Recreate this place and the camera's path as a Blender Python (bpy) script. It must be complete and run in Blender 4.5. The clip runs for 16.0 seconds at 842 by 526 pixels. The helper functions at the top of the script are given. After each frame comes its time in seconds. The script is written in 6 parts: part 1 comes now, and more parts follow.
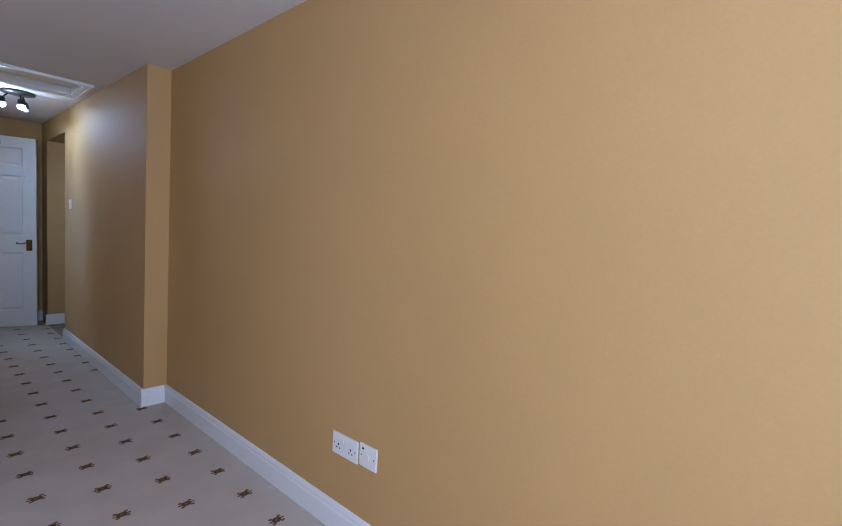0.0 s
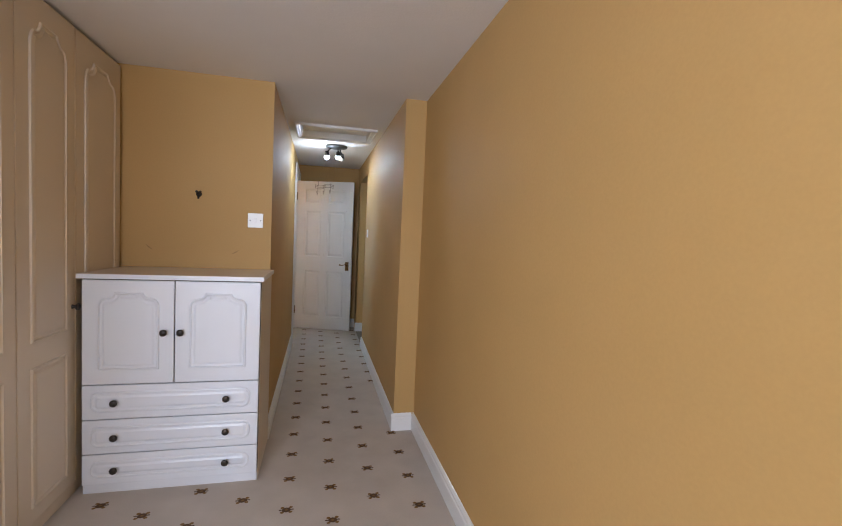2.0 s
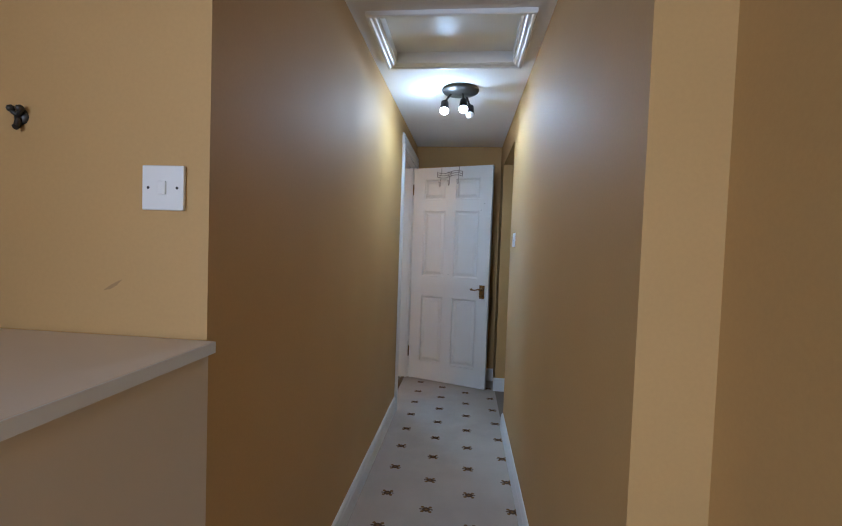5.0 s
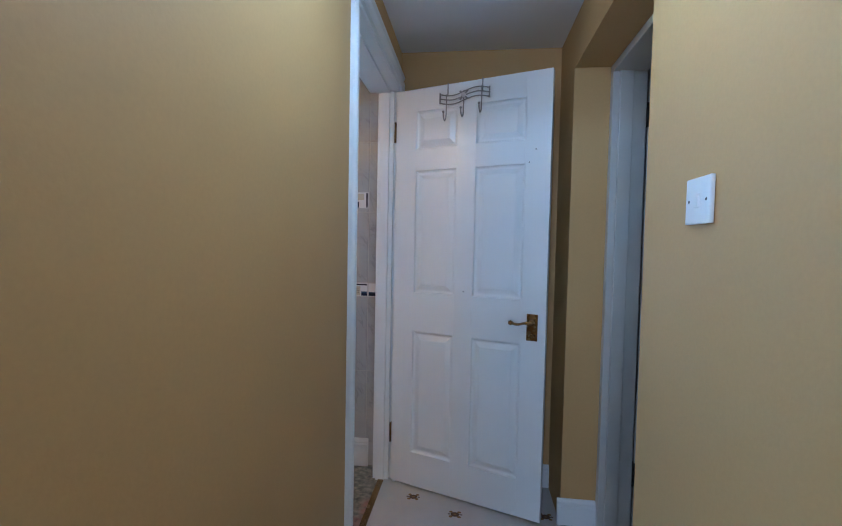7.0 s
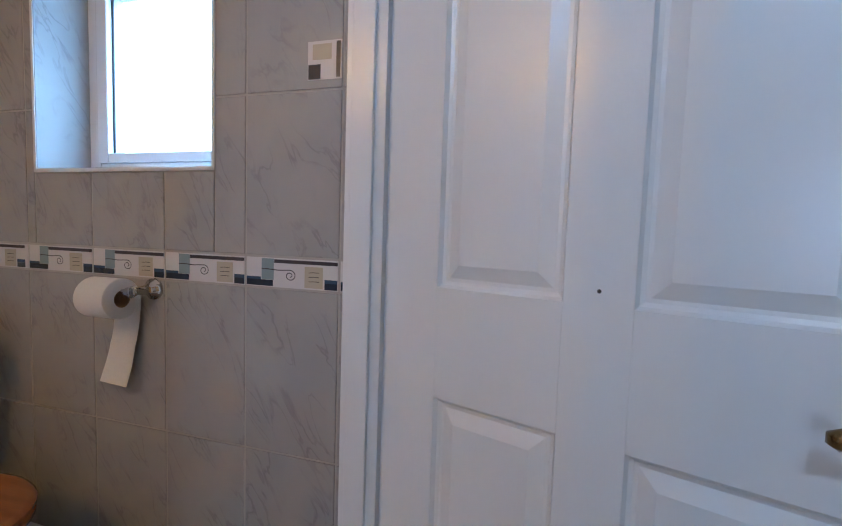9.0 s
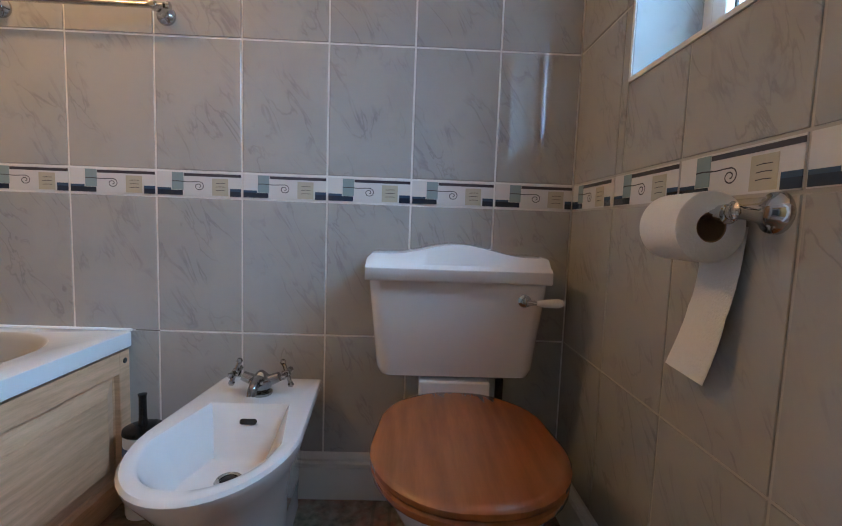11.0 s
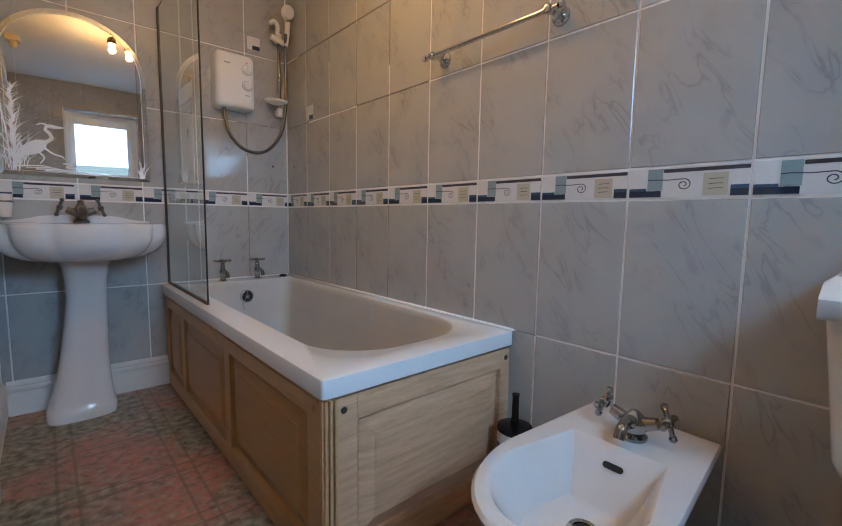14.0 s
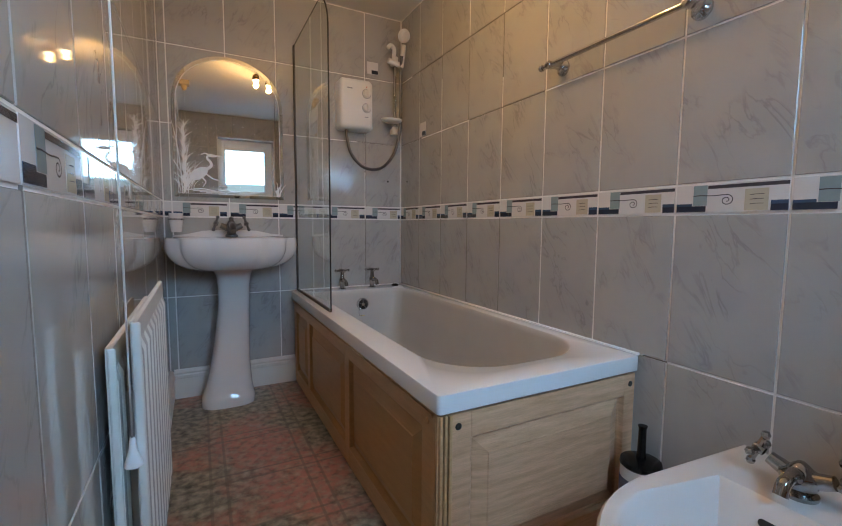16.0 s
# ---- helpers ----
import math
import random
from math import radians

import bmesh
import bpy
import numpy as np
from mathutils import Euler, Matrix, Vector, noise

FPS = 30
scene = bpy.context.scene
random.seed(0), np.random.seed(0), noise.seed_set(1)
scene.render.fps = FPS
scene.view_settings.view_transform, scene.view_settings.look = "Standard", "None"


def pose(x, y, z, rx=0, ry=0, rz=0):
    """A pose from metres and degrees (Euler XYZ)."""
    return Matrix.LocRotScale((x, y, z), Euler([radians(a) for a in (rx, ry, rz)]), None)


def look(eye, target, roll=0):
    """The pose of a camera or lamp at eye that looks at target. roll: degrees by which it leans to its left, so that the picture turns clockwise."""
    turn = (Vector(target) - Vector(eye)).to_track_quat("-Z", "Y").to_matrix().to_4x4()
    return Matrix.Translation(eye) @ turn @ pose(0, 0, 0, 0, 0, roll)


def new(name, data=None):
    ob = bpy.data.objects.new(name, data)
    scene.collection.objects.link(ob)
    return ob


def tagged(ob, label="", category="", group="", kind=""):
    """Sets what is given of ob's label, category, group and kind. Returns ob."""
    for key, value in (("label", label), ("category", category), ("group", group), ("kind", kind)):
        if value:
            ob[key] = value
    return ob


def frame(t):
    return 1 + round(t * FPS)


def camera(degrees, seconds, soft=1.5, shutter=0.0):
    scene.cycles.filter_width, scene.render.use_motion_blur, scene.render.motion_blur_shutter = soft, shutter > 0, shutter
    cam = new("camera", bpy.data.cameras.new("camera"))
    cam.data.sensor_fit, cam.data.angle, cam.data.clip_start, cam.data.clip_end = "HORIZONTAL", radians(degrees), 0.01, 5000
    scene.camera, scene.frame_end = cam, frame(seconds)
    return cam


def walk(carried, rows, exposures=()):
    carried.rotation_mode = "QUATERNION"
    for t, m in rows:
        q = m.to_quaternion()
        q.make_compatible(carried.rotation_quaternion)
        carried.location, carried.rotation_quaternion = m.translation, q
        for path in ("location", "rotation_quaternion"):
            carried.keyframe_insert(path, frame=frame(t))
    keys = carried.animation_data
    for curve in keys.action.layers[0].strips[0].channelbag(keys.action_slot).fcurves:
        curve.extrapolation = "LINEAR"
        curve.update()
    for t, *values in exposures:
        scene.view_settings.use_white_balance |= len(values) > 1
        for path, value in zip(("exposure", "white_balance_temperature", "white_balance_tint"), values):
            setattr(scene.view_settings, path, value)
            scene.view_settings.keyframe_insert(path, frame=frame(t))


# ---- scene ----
cam = camera(89.5, 16.0, soft=1.1)
PATH = [  # seconds, x, y, z, yaw, pitch, roll
    (0, -0.151, -3.065, 1.207, -50.34, -3.74, 3.15),
    (0.5, -0.075, -2.946, 1.193, -38.11, -3.53, 3.08),
    (1, 0.051, -2.868, 1.228, -27.91, -3.73, 2.79),
    (1.5, 0.187, -2.814, 1.263, -20.75, -3.40, 2.69),
    (2, 0.284, -2.722, 1.275, -13.59, -3.15, 2.54),
    (2.5, 0.349, -2.492, 1.284, -8.42, -2.94, 2.45),
    (3, 0.411, -2.242, 1.290, -5.08, -2.67, 2.41),
    (3.5, 0.490, -1.952, 1.301, -1.27, -2.83, 2.40),
    (4, 0.517, -1.634, 1.277, 3.19, -2.79, 2.29),
    (4.2, 0.513, -1.476, 1.270, 4.49, -2.34, 1.81),
    (6.3, 0.431, 0.448, 1.227, 6.77, -1.99, 1.67),
    (6.5, 0.411, 0.636, 1.228, 6.88, -2.23, 1.30),
    (7, 0.380, 1.099, 1.220, 6.74, -2.27, 1.15),
    (7.5, 0.377, 1.505, 1.210, 5.92, -2.43, 0.89),
    (8, 0.339, 1.904, 1.199, 5.03, -3.31, 0.88),
    (8.2, 0.319, 2.056, 1.169, 4.99, -3.20, 1.82),
    (9.0, 0.270, 2.480, 1.080, 16.00, -3.90, 1.90),
    (9.7, 0.110, 2.700, 0.980, 40.00, -4.10, 2.00),
    (10.3, -0.073, 2.809, 0.909, 62.49, -4.27, 2.15),
    (10.5, -0.105, 2.838, 0.905, 71.47, -4.68, 2.33),
    (11, -0.153, 2.869, 0.879, 88.39, -5.09, 2.06),
    (11.5, -0.226, 2.867, 0.847, 101.53, -5.34, 2.09),
    (12, -0.283, 2.852, 0.854, 111.72, -5.99, 1.79),
    (12.5, -0.313, 2.831, 0.857, 119.30, -6.03, 1.55),
    (13, -0.341, 2.844, 0.867, 125.42, -5.95, 1.43),
    (13.5, -0.340, 2.842, 0.873, 132.38, -5.95, 1.15),
    (14, -0.333, 2.836, 0.881, 138.50, -5.92, 0.96),
    (14.5, -0.328, 2.840, 0.882, 143.98, -5.65, 0.80),
    (15, -0.323, 2.828, 0.885, 147.91, -5.50, 0.61),
    (15.5, -0.321, 2.822, 0.890, 150.75, -5.31, 0.50),
    (16, -0.309, 2.818, 0.903, 152.47, -5.04, 0.44),
]

EXPOSURES = [  # seconds, stops, kelvin, tint
    (0.0, -0.2, 5150, 15), (0.5, -0.12, 5650, 12), (1.0, -0.05, 6050, 12), (3.0, 0.25, 6350, 13), (4.2, 0.05, 6000, 11), (6.3, 0.2, 4650, 8), (7.0, 0.25, 4700, 8), (7.5, 0.35, 5000, 12), (8.2, 0.4, 5050, 15),
    (10.3, 0.08, 5000, 8), (11.0, 0.1, 5450, 11), (12.0, 0.5, 5400, 10), (12.5, 0.6, 5250, 10), (13.0, 0.5, 5300, 10), (13.5, 0.2, 5400, 10), (14.0, -0.05, 5500, 10), (15.0, -0.18, 5600, 10), (16.0, -0.15, 5650, 10),
]


def eye_pose(x, y, z, yaw, pitch, roll):
    yaw, pitch = radians(yaw), radians(pitch)
    ahead = Vector((-math.sin(yaw) * math.cos(pitch), math.cos(yaw) * math.cos(pitch), math.sin(pitch)))
    return look((x, y, z), Vector((x, y, z)) + ahead, roll)


walk(cam, [(r[0], eye_pose(*r[1:])) for r in PATH], exposures=EXPOSURES)

# ---- world and lights ----
world = bpy.data.worlds.new("sky")
scene.world = world
world.use_nodes = True
wn = world.node_tree.nodes
sky = wn.new("ShaderNodeTexSky")
sky.sky_type, sky.sun_disc, sky.sun_elevation, sky.sun_rotation = "NISHITA", False, radians(40), radians(200)
world.node_tree.links.new(sky.outputs[0], wn["Background"].inputs[0])
wn["Background"].inputs[1].default_value = 0.12


def area(name, m, sx, sy, watts, color, spread=180):
    d = bpy.data.lights.new(name, "AREA")
    d.shape, d.size, d.size_y, d.energy, d.color, d.spread = "RECTANGLE", sx, sy, watts, color, radians(spread)
    ob = new(name, d)
    ob.matrix_world = m
    return ob


def spot_light(name, m, watts, color, radius):
    """A lamp in a short shade, open downwards."""
    d = bpy.data.lights.new(name, "SPOT")
    d.energy, d.color, d.shadow_soft_size, d.spot_size, d.spot_blend = watts, color, radius, radians(178), 0.12
    ob = new(name, d)
    ob.matrix_world = m
    return ob


def bulb_light(name, at, watts, color, radius):
    d = bpy.data.lights.new(name, "POINT")
    d.energy, d.color, d.shadow_soft_size = watts, color, radius
    ob = new(name, d)
    ob.location = at
    return ob


area("bedroom_window_daylight", look((-0.90, -4.72, 1.47), (0.936, -2.2, 1.75)), 1.4, 1.10, 108, (0.75, 0.845, 1.0))
area("bathroom_window_daylight", look((-1.30, 4.15, 2.40), (-0.85, 2.5, 1.0)), 2.6, 2.3, 580, (0.48, 0.75, 1.0))
spot_light("corridor_bulb_light", look((0.45, 1.79, 2.042), (0.43, 1.66, 1.07)), 7.4, (0.62, 0.81, 1.0), 0.02)
bulb_light("corridor_bulb_light", (0.328, 1.805, 2.045), 6.4, (0.62, 0.81, 1.0), 0.025)
for bx, by in ((-0.86, 1.70), (-0.75, 1.60)):
    bulb_light("bathroom_bulb_light", (bx, by, 2.008), 8.2, (1.0, 0.53, 0.15), 0.018)

# ---- materials ----
def mat(name, color, rough=0.5, metal=0.0, grain=None, dark=None, bump=0.0, bscale=200.0, coat=0.0, spec=0.5, mix=0.35, detail=4.0, rvar=0.0, stretch=(1, 1, 1), random_tone=0.0, fine=None, fine_depth=0.10):
    """Principled surface: two scales of noise vary the tone, a third gives relief."""
    m = bpy.data.materials.new(name)
    m.use_nodes = True
    nt = m.node_tree
    n, l = nt.nodes, nt.links
    b = n["Principled BSDF"]
    b.inputs["Roughness"].default_value, b.inputs["Metallic"].default_value = rough, metal
    b.inputs["Coat Weight"].default_value = coat
    b.inputs["Coat Roughness"].default_value = 0.05
    b.inputs["Specular IOR Level"].default_value = spec
    b.inputs["Base Color"].default_value = (*color, 1)
    tc = n.new("ShaderNodeTexCoord")
    mp = n.new("ShaderNodeMapping")
    mp.inputs["Scale"].default_value = stretch
    l.new(tc.outputs["Object"], mp.inputs[0])
    out = None
    if grain:
        no = n.new("ShaderNodeTexNoise")
        no.inputs["Scale"].default_value, no.inputs["Detail"].default_value = grain, detail
        l.new(mp.outputs[0], no.inputs["Vector"])
        ramp = n.new("ShaderNodeMapRange")
        ramp.inputs[1].default_value, ramp.inputs[2].default_value = 0.3, 0.7
        ramp.inputs[4].default_value = mix
        l.new(no.outputs[0], ramp.inputs[0])
        mx = n.new("ShaderNodeMix")
        mx.data_type = "RGBA"
        mx.inputs[6].default_value = (*color, 1)
        mx.inputs[7].default_value = (*(dark or [c * 0.8 for c in color]), 1)
        l.new(ramp.outputs[0], mx.inputs[0])
        out = mx.outputs[2]
        if fine:
            nf = n.new("ShaderNodeTexNoise")
            nf.inputs["Scale"].default_value, nf.inputs["Detail"].default_value = fine, 3
            l.new(mp.outputs[0], nf.inputs["Vector"])
            rf = n.new("ShaderNodeMapRange")
            rf.inputs[3].default_value, rf.inputs[4].default_value = 1 - fine_depth, 1 + fine_depth
            l.new(nf.outputs[0], rf.inputs[0])
            hv = n.new("ShaderNodeHueSaturation")
            l.new(rf.outputs[0], hv.inputs["Value"])
            l.new(out, hv.inputs["Color"])
            out = hv.outputs[0]
        if random_tone:
            oi = n.new("ShaderNodeObjectInfo")
            rr = n.new("ShaderNodeMapRange")
            rr.inputs[3].default_value, rr.inputs[4].default_value = 1 - random_tone, 1 + random_tone
            l.new(oi.outputs["Random"], rr.inputs[0])
            h2 = n.new("ShaderNodeHueSaturation")
            l.new(rr.outputs[0], h2.inputs["Value"])
            l.new(out, h2.inputs["Color"])
            out = h2.outputs[0]
        l.new(out, b.inputs["Base Color"])
        if rvar:
            rg = n.new("ShaderNodeMapRange")
            rg.inputs[3].default_value, rg.inputs[4].default_value = rough - rvar, rough + rvar
            l.new(no.outputs[0], rg.inputs[0])
            l.new(rg.outputs[0], b.inputs["Roughness"])
    if bump:
        nb = n.new("ShaderNodeTexNoise")
        nb.inputs["Scale"].default_value, nb.inputs["Detail"].default_value = bscale, 3
        l.new(mp.outputs[0], nb.inputs["Vector"])
        bp = n.new("ShaderNodeBump")
        bp.inputs["Strength"].default_value, bp.inputs["Distance"].default_value = bump, 0.002
        l.new(nb.outputs[0], bp.inputs["Height"])
        l.new(bp.outputs[0], b.inputs["Normal"])
    return m


def bsdf(m):
    return m.node_tree.nodes["Principled BSDF"]


OCHRE = mat("ochre_wall_paint", (0.53, 0.328, 0.118), 0.66, grain=1.7, dark=(0.475, 0.290, 0.100), bump=0.10, bscale=160, mix=0.5, fine=120, fine_depth=0.05, rvar=0.05)
CEIL = mat("ceiling_paint", (0.84, 0.82, 0.81), 0.8, grain=2.0, dark=(0.77, 0.75, 0.735), bump=0.5, bscale=120, mix=0.4)
GLOSS = mat("white_gloss_paint", (0.80, 0.80, 0.79), 0.28, grain=3, dark=(0.72, 0.71, 0.68), bump=0.12, bscale=60, mix=0.4)
CARPET = mat("beige_carpet", (0.60, 0.53, 0.465), 0.95, grain=6, dark=(0.50, 0.435, 0.375), bump=1.0, bscale=700, mix=0.6, fine=250, spec=0.1)
MOTIF_DARK = mat("carpet_motif_brown", (0.125, 0.075, 0.045), 0.95, grain=300, dark=(0.16, 0.095, 0.06), bump=1.0, bscale=700, spec=0.1)
MOTIF_GOLD = mat("carpet_motif_gold", (0.25, 0.14, 0.055), 0.95, grain=300, dark=(0.28, 0.17, 0.07), bump=1.0, bscale=700, spec=0.1)
GROUT = mat("white_grout", (0.86, 0.84, 0.81), 0.8, grain=14, dark=(0.74, 0.71, 0.67), mix=0.5)
# same grout on the backlit window wall, its shade put into the colour
GROUT_BACKLIT = mat("grout_shaded_by_backlight", (0.47, 0.44, 0.40), 0.8, grain=14, dark=(0.40, 0.37, 0.33), mix=0.5)
GROUT_DARK = mat("stained_grout", (0.22, 0.20, 0.18), 0.8, grain=14, dark=(0.12, 0.11, 0.10), mix=0.5)
CREAM = mat("cream_laminate", (0.70, 0.60, 0.475), 0.42, grain=2, dark=(0.64, 0.54, 0.42), mix=0.4, bump=0.05, bscale=300)
WHITE_FURN = mat("white_foil_fronts", (0.78, 0.80, 0.85), 0.33, grain=3, dark=(0.73, 0.735, 0.75), mix=0.4, bump=0.04, bscale=300)
# chest top: warm bounce from the room is put into the white's colour
CHEST_TOP = mat("bounce_tinted_top", (0.72, 0.63, 0.545), 0.30, grain=3, dark=(0.66, 0.565, 0.48), mix=0.4)
BLACK_KNOB = mat("dark_bronze_knob", (0.035, 0.028, 0.024), 0.35, 0.6, grain=40, dark=(0.08, 0.06, 0.05))
CHROME = mat("chrome", (0.58, 0.58, 0.59), 0.12, 1.0, grain=8, dark=(0.6, 0.6, 0.6), rvar=0.06)
BRASS = mat("worn_brass", (0.30, 0.185, 0.07), 0.26, 1.0, grain=30, dark=(0.16, 0.095, 0.035), rvar=0.1, mix=0.6)
# tap chrome, with the dark room's reflection put into its colour
TAP_METAL = mat("dark_reflection_chrome", (0.40, 0.395, 0.39), 0.12, 1.0, grain=40, dark=(0.25, 0.245, 0.24), rvar=0.08, mix=0.6)
PEWTER = mat("pewter_metal", (0.17, 0.165, 0.16), 0.35, 1.0, grain=60, dark=(0.18, 0.18, 0.19))
RACK_WIRE = mat("brushed_nickel_wire", (0.36, 0.35, 0.34), 0.28, 1.0, grain=60, dark=(0.22, 0.21, 0.20))
# gloss paint of the side doorway, its dimness put into the colour
GLOSS_DIMMED = mat("dimmed_gloss_paint", (0.56, 0.53, 0.48), 0.32, grain=4, dark=(0.46, 0.43, 0.38), mix=0.5, bump=0.15, bscale=60)
PLASTIC = mat("white_plastic", (0.80, 0.79, 0.76), 0.3, grain=4, dark=(0.74, 0.72, 0.68), mix=0.3)
CERAMIC = mat("white_ceramic", (0.74, 0.705, 0.68), 0.07, grain=3, dark=(0.71, 0.67, 0.645), mix=0.4, coat=0.5)
# bath inside: the shade below the rim is put into the acrylic's colour
TUB_SHADED = mat("shaded_bath_inside", (0.53, 0.50, 0.46), 0.32, grain=5, dark=(0.46, 0.43, 0.39), mix=0.5)
ACRYLIC = mat("white_bath_acrylic", (0.80, 0.79, 0.785), 0.12, grain=3, dark=(0.75, 0.74, 0.73), mix=0.4, coat=0.3)
SKIRT_CREAM = mat("cream_skirting_paint", (0.72, 0.70, 0.66), 0.35, grain=5, dark=(0.62, 0.59, 0.53), mix=0.5, bump=0.15, bscale=70)
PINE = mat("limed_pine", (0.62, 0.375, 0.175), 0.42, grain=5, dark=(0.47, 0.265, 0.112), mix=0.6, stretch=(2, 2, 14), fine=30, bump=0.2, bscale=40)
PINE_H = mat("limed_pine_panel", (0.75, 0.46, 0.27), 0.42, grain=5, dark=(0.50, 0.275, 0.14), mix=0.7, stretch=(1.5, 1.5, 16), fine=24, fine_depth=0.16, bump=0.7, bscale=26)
SEAT_WOOD = mat("varnished_wooden_seat", (0.36, 0.115, 0.026), 0.26, grain=4, dark=(0.20, 0.055, 0.012), mix=0.7, stretch=(1, 9, 1), fine=22, coat=0.5)
BLACK = mat("black_plastic", (0.008, 0.008, 0.009), 0.22, grain=20, dark=(0.016, 0.016, 0.016), spec=0.35)
PAPER = mat("toilet_paper", (0.82, 0.80, 0.77), 0.95, grain=120, dark=(0.76, 0.74, 0.70), bump=0.6, bscale=260, spec=0.1)
CARD = mat("cardboard_tube", (0.33, 0.19, 0.09), 0.85, grain=60, dark=(0.25, 0.14, 0.06))
RAD = mat("radiator_enamel", (0.74, 0.72, 0.66), 0.25, grain=4, dark=(0.66, 0.63, 0.56), mix=0.4)
NAVY = mat("navy_glaze", (0.016, 0.024, 0.05), 0.08, grain=60, dark=(0.04, 0.05, 0.08), coat=0.5)
CHARCOAL = mat("charcoal_glaze", (0.05, 0.045, 0.055), 0.08, grain=90, dark=(0.10, 0.09, 0.10), coat=0.5)
TEAL = mat("grey_teal_glaze", (0.28, 0.36, 0.37), 0.08, grain=40, dark=(0.22, 0.28, 0.30), coat=0.5)
SAND = mat("sand_glaze", (0.55, 0.50, 0.38), 0.08, grain=40, dark=(0.48, 0.42, 0.31), coat=0.5)
BORDER_WHITE = mat("border_white_glaze", (0.74, 0.72, 0.70), 0.06, grain=20, dark=(0.68, 0.66, 0.64), coat=0.5)
UPVC = mat("white_upvc", (0.82, 0.83, 0.84), 0.25, grain=5, dark=(0.77, 0.78, 0.79), mix=0.3)
STEEL_DARK = mat("dark_steel", (0.06, 0.055, 0.05), 0.4, 0.8, grain=60, dark=(0.12, 0.10, 0.08))
IVORY = mat("aged_ivory_plastic", (0.62, 0.50, 0.28), 0.35, grain=10, dark=(0.5, 0.38, 0.2))
GREYBAR = mat("grey_print", (0.35, 0.35, 0.36), 0.5)
# side fields of the bath, darker and browner than the end panel
PANEL_TAN = mat("tan_side_panel", (0.50, 0.285, 0.112), 0.40, grain=5, dark=(0.40, 0.215, 0.078), mix=0.55, stretch=(2, 2, 14), fine=30, bump=0.15, bscale=40)
# near-black for rubber seals, and painted shade inside gaps and openings
RUBBER_AND_GAP = mat("dark_rubber_and_gap_shade", (0.02, 0.018, 0.016), 0.8)
FLOOR_WOOD = mat("dim_room_floor", (0.30, 0.25, 0.2), 0.8, grain=5)


def lino():
    """Sheet vinyl printed with mottled squares divided by double lines, some of them rosy."""
    m = mat("patterned_vinyl_floor", (0.40, 0.35, 0.25), 0.40, grain=34, dark=(0.05, 0.045, 0.03), mix=1.0, bump=0.2, bscale=160, detail=7)
    n, l = m.node_tree.nodes, m.node_tree.links
    base = bsdf(m).inputs["Base Color"].links[0].from_socket
    tc = n.new("ShaderNodeTexCoord")
    patch = n.new("ShaderNodeTexNoise")
    patch.inputs["Scale"].default_value, patch.inputs["Detail"].default_value = 2.6, 5
    l.new(tc.outputs["Object"], patch.inputs["Vector"])
    r = n.new("ShaderNodeMapRange")
    r.inputs[1].default_value, r.inputs[2].default_value, r.inputs[4].default_value = 0.47, 0.57, 0.78
    l.new(patch.outputs[0], r.inputs[0])
    fleck = n.new("ShaderNodeTexNoise")
    fleck.inputs["Scale"].default_value, fleck.inputs["Detail"].default_value = 38, 4
    l.new(tc.outputs["Object"], fleck.inputs["Vector"])
    fr_ = n.new("ShaderNodeMapRange")
    fr_.inputs[1].default_value, fr_.inputs[2].default_value, fr_.inputs[3].default_value = 0.40, 0.58, 0.40
    l.new(fleck.outputs[0], fr_.inputs[0])
    mul = n.new("ShaderNodeMath")
    mul.operation = "MULTIPLY"
    l.new(r.outputs[0], mul.inputs[0])
    l.new(fr_.outputs[0], mul.inputs[1])
    mx = n.new("ShaderNodeMix")
    mx.data_type = "RGBA"
    mx.inputs[7].default_value = (0.46, 0.16, 0.11, 1)
    l.new(base, mx.inputs[6])
    l.new(mul.outputs[0], mx.inputs[0])
    out = mx.outputs[2]
    for shift in (0.0, 0.050):
        mp = n.new("ShaderNodeMapping")
        mp.inputs["Location"].default_value = (shift, shift, 0)
        l.new(tc.outputs["Object"], mp.inputs[0])
        brick = n.new("ShaderNodeTexBrick")
        brick.offset = 0.0
        brick.inputs["Scale"].default_value = 1.0
        brick.inputs["Brick Width"].default_value, brick.inputs["Row Height"].default_value = 0.315, 0.315
        brick.inputs["Mortar Size"].default_value, brick.inputs["Mortar Smooth"].default_value = 0.007, 0.6
        l.new(mp.outputs[0], brick.inputs["Vector"])
        k = n.new("ShaderNodeMath")
        k.operation = "MULTIPLY"
        k.inputs[1].default_value = 0.5
        l.new(brick.outputs["Fac"], k.inputs[0])
        mj = n.new("ShaderNodeMix")
        mj.data_type = "RGBA"
        mj.inputs[7].default_value = (0.10, 0.085, 0.06, 1)
        l.new(k.outputs[0], mj.inputs[0])
        l.new(out, mj.inputs[6])
        out = mj.outputs[2]
    l.new(out, bsdf(m).inputs["Base Color"])
    return m


LINO = lino()


